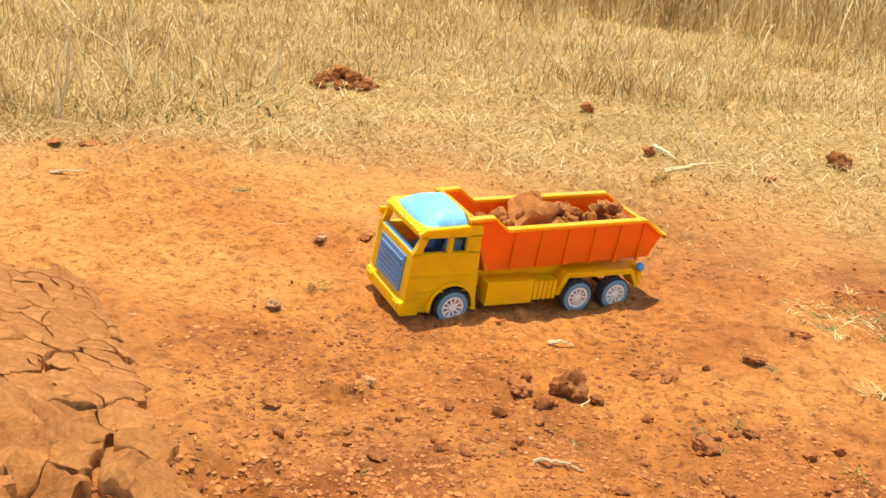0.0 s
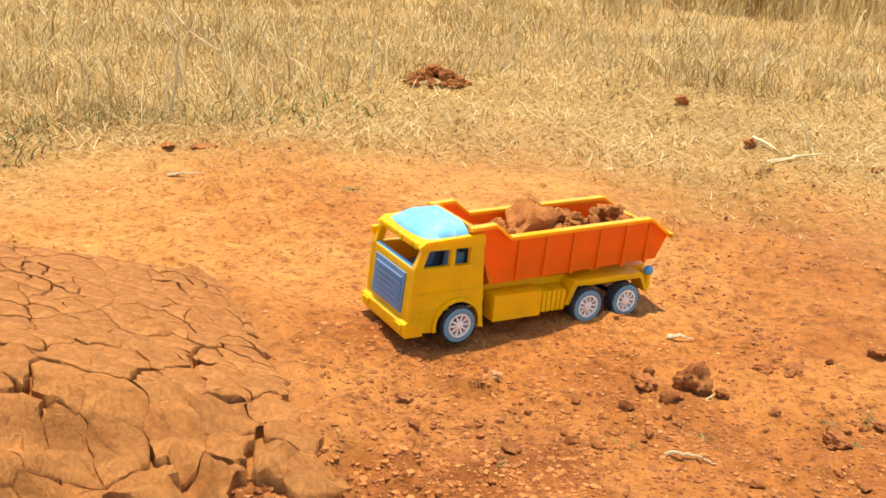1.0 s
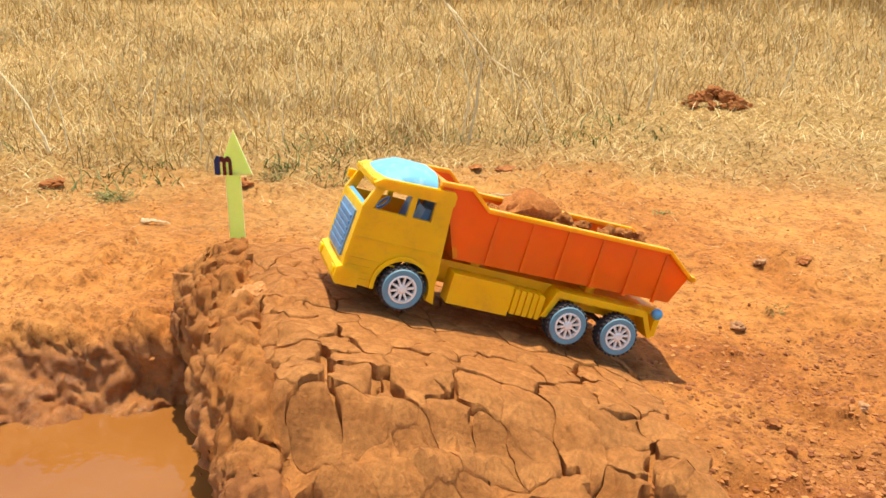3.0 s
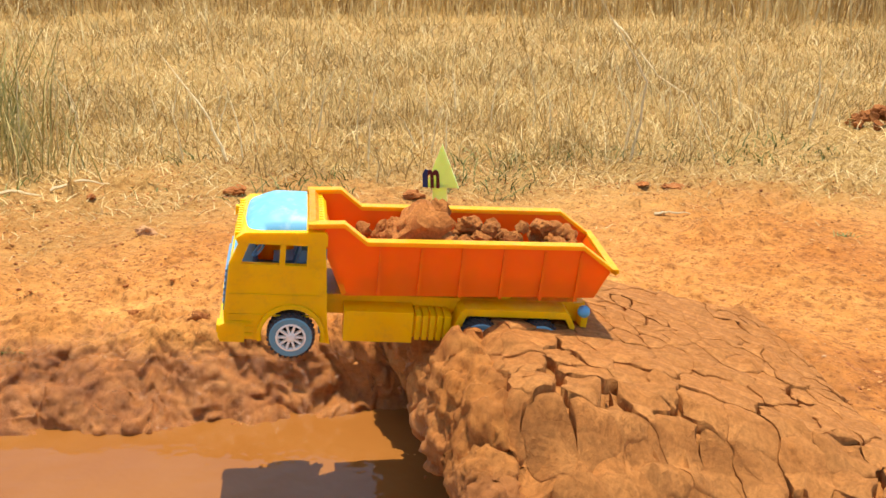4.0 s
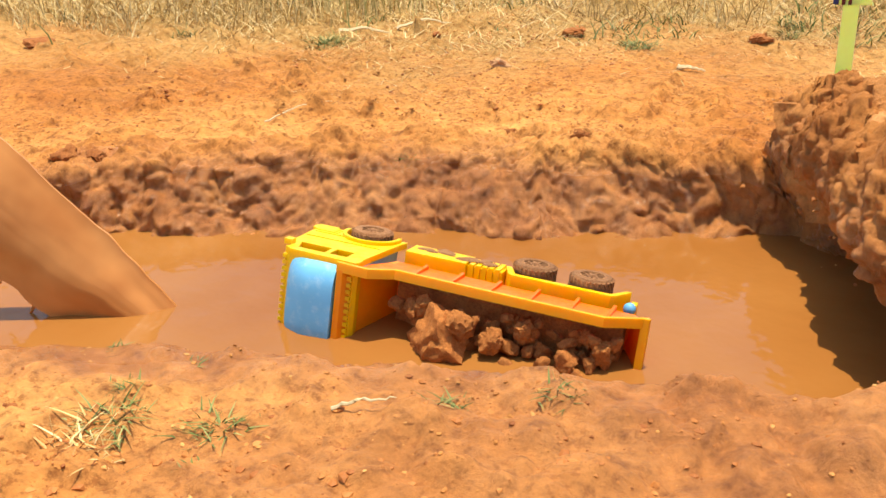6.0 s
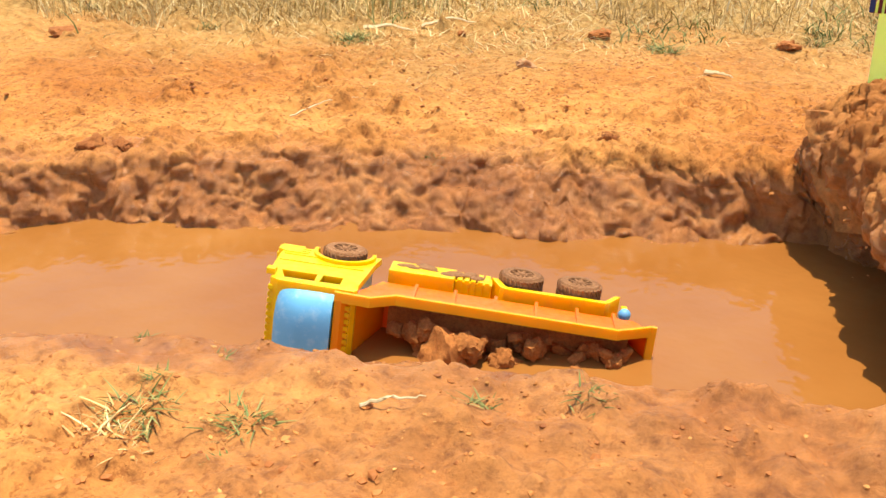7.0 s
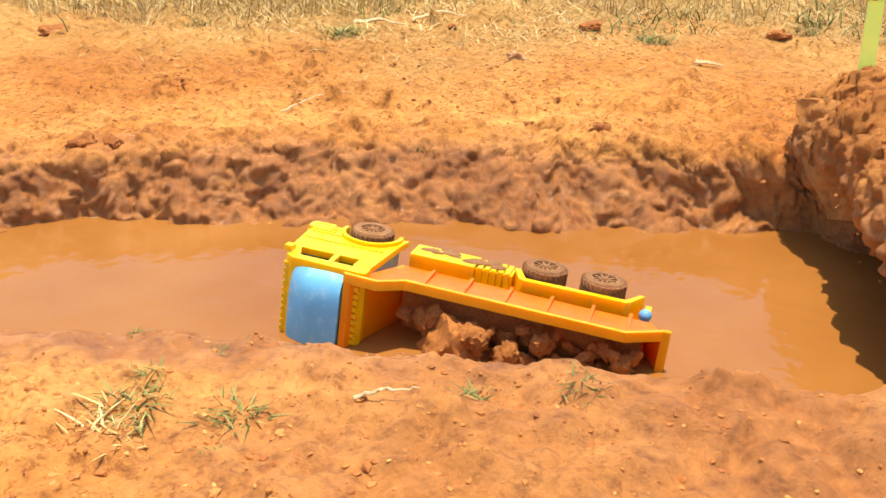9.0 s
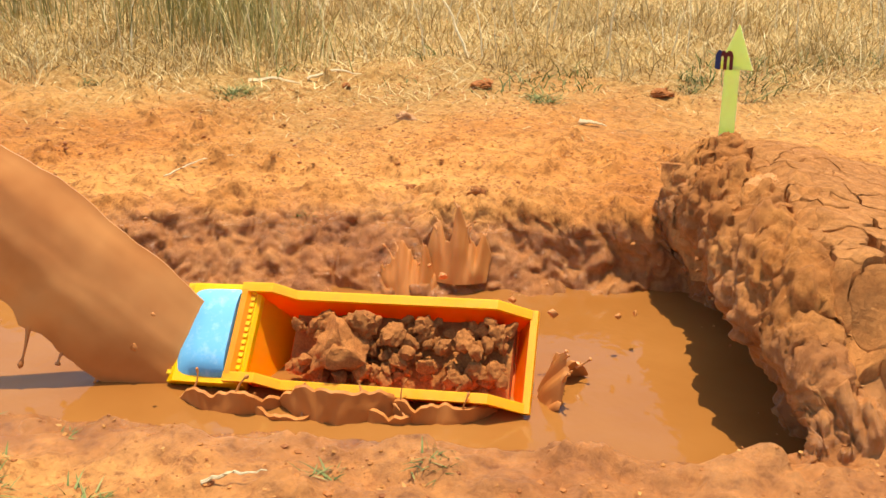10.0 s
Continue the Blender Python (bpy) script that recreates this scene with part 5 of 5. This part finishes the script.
# ---- mud thrown up by the landing ----
def strand(bm, points, radii, n=7):
    """A tapering thread of mud through the points."""
    rings = []
    for i, p in enumerate(points):
        d = (points[min(i + 1, len(points) - 1)] - points[max(i - 1, 0)]).normalized()
        a = d.orthogonal().normalized()
        c = d.cross(a)
        rings.append([bm.verts.new(p + (a * math.cos(6.2832 * k / n) + c * math.sin(6.2832 * k / n)) * radii[i]) for k in range(n)])
    for a, c in zip(rings, rings[1:]):
        for k in range(n):
            bm.faces.new((a[k], a[(k + 1) % n], c[(k + 1) % n], c[k]))
    bm.faces.new(rings[0][::-1])
    bm.faces.new(rings[-1])


def film_of_mud(rows):
    """Closes a thin film over a grid of (centre, half thickness along y)."""
    bm = bmesh.new()
    nu, nw = len(rows) - 1, len(rows[0]) - 1
    grid = {}
    for side in (0, 1):
        for i, row in enumerate(rows):
            for j, (p, thick) in enumerate(row):
                grid[side, i, j] = bm.verts.new(p + Vector((0, thick if side else -thick, 0)))
    for i in range(nu):
        for j in range(nw):
            bm.faces.new((grid[0, i, j], grid[0, i + 1, j], grid[0, i + 1, j + 1], grid[0, i, j + 1]))
            bm.faces.new((grid[1, i, j], grid[1, i, j + 1], grid[1, i + 1, j + 1], grid[1, i + 1, j]))
    edge = [(i, 0) for i in range(nu)] + [(nu, j) for j in range(nw)] + [(i, nw) for i in range(nu, 0, -1)] + [(0, j) for j in range(nw, 0, -1)]
    for a, c in zip(edge, edge[1:] + edge[:1]):
        bm.faces.new((grid[(0, *a)], grid[(0, *c)], grid[(1, *c)], grid[(1, *a)]))
    return bm


def finger(parent, root, tip, sag, radius, seed):
    """A thread of mud ending in a bead."""
    rnd = random.Random(seed)
    side = Vector((rnd.uniform(-1, 1), rnd.uniform(-1, 1), rnd.uniform(-0.3, 0.3))) * (tip - root).length * 0.12
    pts = [root.lerp(tip, f) + side * math.sin(f * 3.14) + Vector((0, 0, -sag * f * f)) for f in (0, 0.2, 0.4, 0.6, 0.75, 0.86, 0.93, 1.0)]
    bm = bmesh.new()
    strand(bm, pts, [radius * k for k in (1.7, 1.0, 0.7, 0.55, 0.6, 1.25, 1.35, 0.4)])
    part("mud_thread", bm, MUD, parent, "", True)


def mud_jet():
    """The long sheet thrown ahead of the cab: x along its flight, z across it, downwards."""
    rows, nu, nw = [], 90, 30
    for i in range(nu + 1):
        u = 2 * i / nu - 1
        top = float(np.interp(u, [-1, -0.6, 0, 0.6, 1], [-0.055, -0.068, -0.078, -0.074, -0.05])) + 0.004 * noise.noise(Vector((u * 4, 1.7, 0))) + 0.002 * noise.noise(Vector((u * 14, 4.7, 0)))
        low = float(np.interp(u, [-1, -0.6, -0.15, 0.2, 0.5, 0.8, 1], [0.01, 0.034, 0.042, 0.056, 0.050, 0.030, -0.01]))
        low += 0.015 * noise.noise(Vector((u * 4.5, 8.1, 0))) + 0.008 * noise.noise(Vector((u * 12, 2.4, 0))) + 0.003 * noise.noise(Vector((u * 30, 5.4, 0)))
        row = []
        for j in range(nw + 1):
            w = j / nw
            e = 2 * w - 1
            x = 0.31 * u + 0.02 * (1 - e * e) * max(0, u) ** 3 + (0.012 * noise.noise(Vector((e * 4, u, 3))) if u > 0.8 else 0)
            y = 0.016 * e * e + 0.0028 * noise.noise(Vector((u * 2.2, e * 2.5, 5))) + 0.0005 * noise.noise(Vector((u * 5, e * 11, 9)))
            row.append((Vector((x, y, top + (low - top) * w)), 0.0010 + 0.0016 * math.exp(-((1 - abs(e)) / 0.05) ** 2)))
        rows.append(row)
    jet = tagged(part("mud_splash", film_of_mud(rows), MUD, None, "tall glossy brown sheet of muddy water thrown up", True), category="mud splash", group="mud splash")
    rnd = random.Random(5)
    for k in range(11):
        row = rows[int(nu * (0.22 + 0.068 * k))]
        root = row[-1][0].copy()
        finger(jet, root - Vector((0, 0, 0.004)), root + Vector((rnd.uniform(-0.03, 0.01), rnd.uniform(-0.01, 0.02), rnd.uniform(0.010, 0.034))), 0, rnd.uniform(0.0013, 0.0024), 40 + k)
    return jet


def mud_curtain(length, tall, seed, threads=5, tilt=1.0):
    """A ragged upright curtain of mud, leaning over at its top."""
    rnd = random.Random(seed)
    off = Vector((seed * 3.7, seed * 1.3, 0))
    rows, nu, nw = [], 44, 12
    for i in range(nu + 1):
        u = 2 * i / nu - 1
        rag = abs(noise.noise(Vector((u * length * (20 if tilt < 0 else 38), 7.7, 0)) + off)) * 1.4 + 0.22 * noise.noise(Vector((u * length * 95, 2.2, 0)) + off)
        top = tall * (1 - u ** 4) * max(0.15, 0.62 + 0.42 * rag if tilt < 0 else 0.25 + 0.95 * rag)
        row = []
        for j in range(nw + 1):
            w = j / nw
            lean = 0.45 * tall * w * w * (0.6 + 0.8 * noise.noise(Vector((u * length * 20, 3.3, 0)) + off)) + 0.25 * length * u * u
            row.append((Vector((u * length / 2 * (1 + 0.12 * w), -lean * tilt + 0.003 * noise.noise(Vector((u * length * 60, w * 2, 5)) + off), top * w - tall * 0.5 * (1 - w))), 0.0008 + 0.0014 * math.exp(-((1 - w) / 0.10) ** 2) + 0.0016 * (1 - w)))
        rows.append(row)
    curtain = tagged(part("mud_splash", film_of_mud(rows), MUD, None, "ragged brown curtain of wet mud splashing up", True), category="mud splash", group="mud splash")
    for k in range(threads):
        p = rows[int(nu * (0.12 + 0.76 * (k + rnd.random() * 0.6) / threads))][-1][0].copy()
        finger(curtain, p - Vector((0, 0, 0.004)), p + Vector((rnd.uniform(-0.016, 0.016), tilt * rnd.uniform(-0.018, -0.004), rnd.uniform(0.006, 0.022))), 0.004, rnd.uniform(0.0010, 0.0018), seed * 10 + k)
    return curtain


SPLASH = []   # object, start, speed, launch time, turn, pull
FLY = Vector((-0.50, -0.30, 0.90))


def sheet_turn(speed):
    """Lays a sheet along its way, its face to the near bank."""
    way = speed.normalized()
    facing = Vector((0.52, -0.77, 0.38))
    facing = (facing - way * facing.dot(way)).normalized()
    return Matrix((way, -facing, way.cross(-facing))).transposed().to_4x4()


big_sheet = mud_jet()


for k, (x, y, up) in enumerate(((-1.00, 0.365, 0.30), (-0.955, 0.385, 0.27), (-0.91, 0.405, 0.33), (-0.865, 0.43, 0.28), (-0.82, 0.455, 0.30), (-0.770, 0.55, 0.34), (-0.965, 0.695, 0.44), (-1.015, 0.655, 0.36))):
    fringe = mud_curtain(0.105 if k < 5 else 0.07, 0.034 if k < 5 else 0.058, 60 + k, 2 if k < 5 else 6, -0.9 if k < 5 else 1.0)
    SPLASH.append((fringe, Vector((x, y, -0.118)), Vector((0.02 * math.sin(k), -0.03 if k < 5 else 0.03, up)), 4.90 + 0.02 * (k % 3) + (0.06 if k > 5 else 0), pose(0, 0, 0, 8, 0, 28 if k < 5 else (95 if k == 5 else 205)), 0.95))
rnd = random.Random(12)
for k in range(26):
    bm = bmesh.new()
    lump(bm, rnd.uniform(0.004, 0.011), 900 + k, 0.9, 0.3, 2)
    drop = tagged(part("mud_drop", bm, MUD, None, "flying blob of wet brown mud", True), category="mud drop", group="mud drops")
    if k < 13:
        start, speed = Vector((-1.08 + rnd.uniform(-0.04, 0.03), 0.42 + rnd.uniform(-0.05, 0.05), -0.11)), Vector((rnd.uniform(-0.45, 0.05), rnd.uniform(-0.15, 0.15), rnd.uniform(0.35, 0.8)))
    else:
        start, speed = Vector((rnd.uniform(-0.98, -0.76), rnd.uniform(0.52, 0.66), -0.11)), Vector((rnd.uniform(-0.1, 0.22), rnd.uniform(-0.1, 0.25), rnd.uniform(0.3, 0.7)))
    SPLASH.append((drop, start, speed, 4.95 + rnd.uniform(0, 0.12), pose(0, 0, 0, 0, 0, k * 40), 1.4))


# ---- movements ----
TRUCK = [
    (0.0, 0.0309, 1.1840, 0.0031, -6.0, -0.3, -154.2),
    (0.5, -0.0261, 1.1262, 0.0204, -2.7, -4.3, -149.9),
    (1.0, -0.1048, 1.0726, 0.0008, -1.0, -0.7, -146.9),
    (1.5, -0.2065, 1.0061, 0.0135, -3.3, -5.2, -147.1),
    (2.0, -0.3075, 0.9411, 0.0378, 0.5, -10.9, -148.3),
    (2.5, -0.4087, 0.8867, 0.0730, -0.1, -15.3, -150.4),
    (3.2, -0.5580, 0.8010, 0.1149, 3.9, -16.6, -151.1),
    (4.3, -0.8622, 0.6142, 0.0924, -10.1, 2.2, -149.4),
    (4.5, -0.9205, 0.5872, 0.0650, -14.4, 6.5, -150.7),
    (4.7, -0.9743, 0.5458, -0.0211, -19.5, 11.3, -151.4),
    (4.9, -1.0377, 0.5153, -0.1182, -25.2, 11.5, -153.4),
    (5.0, -1.0765, 0.5025, -0.1274, -36.4, 3.4, -154.2),
    (5.1, -1.0852, 0.4892, -0.1179, -40.9, 1.2, -154.0),
    (5.3, -1.0741, 0.4896, -0.1079, -42.5, 2.1, -159.0),
    (5.5, -1.0676, 0.4725, -0.1120, -43.1, 2.7, -161.1),
    (5.7, -1.0665, 0.4894, -0.0843, -60.4, -0.7, -161.5),
    (6.0, -1.0671, 0.4892, -0.0666, -78.3, -4.3, -164.3),
    (6.2, -1.0580, 0.4800, -0.0516, -84.5, -6.5, -164.1),
    (6.7, -1.0775, 0.4400, -0.0640, -82.5, -6.2, -153.0),
    (7.5, -1.0900, 0.3972, -0.0706, -81.1, -6.1, -144.8),
    (8.2, -1.0737, 0.4118, -0.0661, -81.5, -5.6, -149.6),
    (8.7, -1.0663, 0.4248, -0.0645, -81.8, -5.8, -153.5),
    (9.3, -1.0580, 0.4800, -0.0516, -84.5, -6.5, -164.1),
    (9.5, -1.0671, 0.4892, -0.0666, -78.3, -4.3, -164.3),
    (9.7, -1.0665, 0.4894, -0.0843, -60.4, -0.7, -161.5),
    (9.85, -1.0676, 0.4725, -0.1120, -43.1, 2.7, -161.1),
    (10.0, -1.0741, 0.4896, -0.1079, -42.5, 2.1, -159.0),
]


def spline(rows, t):
    """A smooth value of each column at time t (monotone Hermite)."""
    a = np.array(rows, float)
    k = int(np.clip(np.searchsorted(a[:, 0], t, side="right") - 1, 0, len(a) - 2))
    t0, t1 = a[k, 0], a[k + 1, 0]
    d = np.diff(a[:, 1:], axis=0) / np.diff(a[:, :1], axis=0)

    def slope(i):
        if i == 0 or i == len(a) - 1:
            return d[0 if i == 0 else -1] * 0.7
        return np.where(d[i - 1] * d[i] > 0, 2 * d[i - 1] * d[i] / (d[i - 1] + d[i] + 1e-12), 0)
    u, h = (t - t0) / (t1 - t0), t1 - t0
    return ((1 + 2 * u) * (1 - u) ** 2 * a[k, 1:] + u * (1 - u) ** 2 * h * slope(k)
            + u * u * (3 - 2 * u) * a[k + 1, 1:] + u * u * (u - 1) * h * slope(k + 1))


def truck_pose(t):
    return pose(*spline(TRUCK, t))


def motions():
    times = [round(0.1 * i, 3) for i in range(101)]
    walk(truck, [(t, truck_pose(t)) for t in times])
    # the load rides in the bed and slides towards the low side once the truck lies over
    load_times = [t for i, t in enumerate(times) if i % 2 == 0 or 4.2 < t < 6.3 or t > 9.2]
    for rock, place, turn, reach in load_rocks:
        rows = []
        for t in load_times:
            over = float(smooth(5.5, 6.1, t) * (1 - smooth(9.45, 9.9, t)))
            x, y, z = place
            y = min(y + 0.007 * over, reach)
            rows.append((t, truck_pose(t) @ pose(x, y, z + 0.006 * over + 0.008 * over * max(0.0, place[1] / 0.03), 20 * over, 0, turn)))
        walk(rock, rows)
    walk(load_soil, [(t, truck_pose(t)) for t in times])
    # mud flies off the landing, and back into it when the shot runs backwards
    for thing, start, speed, launch, turn, pull in SPLASH:
        deep = start + Vector((0, 0, -0.12))

        def at(t):
            d = t - launch
            if d <= 0:
                return deep.lerp(start, max(0.0, 1 + d / 0.08))
            p = start + speed * d + Vector((0, 0, -0.5 * pull * d * d))
            p.z = max(p.z, deep.z)
            return p
        rows = [(0.0, deep), (4.7, deep)] + [(t, at(t)) for t in [4.8 + 0.0667 * i for i in range(27)]] + [(6.8, deep), (9.0, deep)]
        rows += [(t, at(5.3 + (10 - t) * 1.4)) for t in [9.1 + 0.0667 * i for i in range(13)] + [10.0]]
        def turned(t):
            if turn is not None:
                return turn
            clock = t if t < 8 else 5.3 + (10 - t) * 1.4
            d = min(max(clock - launch, 0.0), 1.2)
            return sheet_turn(speed + Vector((0, 0, -pull * d)))
        walk(thing, [(t, Matrix.Translation(p) @ turned(t)) for t, p in rows])
    # the tall sheet shoots out of the water, hangs, and drifts away
    lean = sheet_turn(FLY + Vector((0, 0, -0.32)))
    way = lean.to_3x3() @ Vector((1, 0, 0))
    root = Vector((-1.075, 0.375, -0.075))

    def sheet_at(t):
        out = float(np.interp(t, [4.90, 4.95, 5.0, 5.1, 5.3, 5.5, 5.8, 6.2], [-0.03, 0.02, 0.08, 0.17, 0.35, 0.50, 0.60, 0.66]))
        side = float(np.interp(t, [5.6, 5.8, 6.0, 6.1, 6.2, 6.5], [0.0, 0.03, 0.15, 0.25, 0.36, 0.58]))
        down = float(np.interp(t, [5.7, 6.0, 6.2, 6.6], [0.0, 0.05, 0.12, 0.75]))
        return Matrix.Translation(root + way * (out - 0.31) + Vector((-0.82, -0.57, 0)) * side + Vector((0, 0, -down))) @ lean
    rows = [(0.0, sheet_at(4.8)), (4.8, sheet_at(4.8))] + [(4.9 + 0.05 * i, sheet_at(4.9 + 0.05 * i)) for i in range(35)] + [(6.8, sheet_at(6.7)), (9.0, sheet_at(6.7))]
    rows += [(9.05 + 0.05 * i, sheet_at(5.3 + (0.95 - 0.05 * i) * 1.4)) for i in range(20)]
    walk(big_sheet, rows)
    # wheels roll with the way they have covered until the truck lands
    for wheel, (x, side) in wheels:
        rows, angle, last = [], 0.0, None
        for i in range(151):
            t = i / 15
            p = truck_pose(min(t, 4.9)).translation
            if last is not None:
                angle += min((p - last).length / WHEEL_R, 1.3)
            last = p
            rows.append((t, Matrix.Translation((x, side * 0.0525, WHEEL_R)) @ Matrix.Rotation(angle, 4, "Y") @ pose(0, 0, 0, 0, 0, 0 if side > 0 else 180)))
            if t > 5.0 and i % 15:
                rows.pop()
        walk(wheel, rows)


motions()
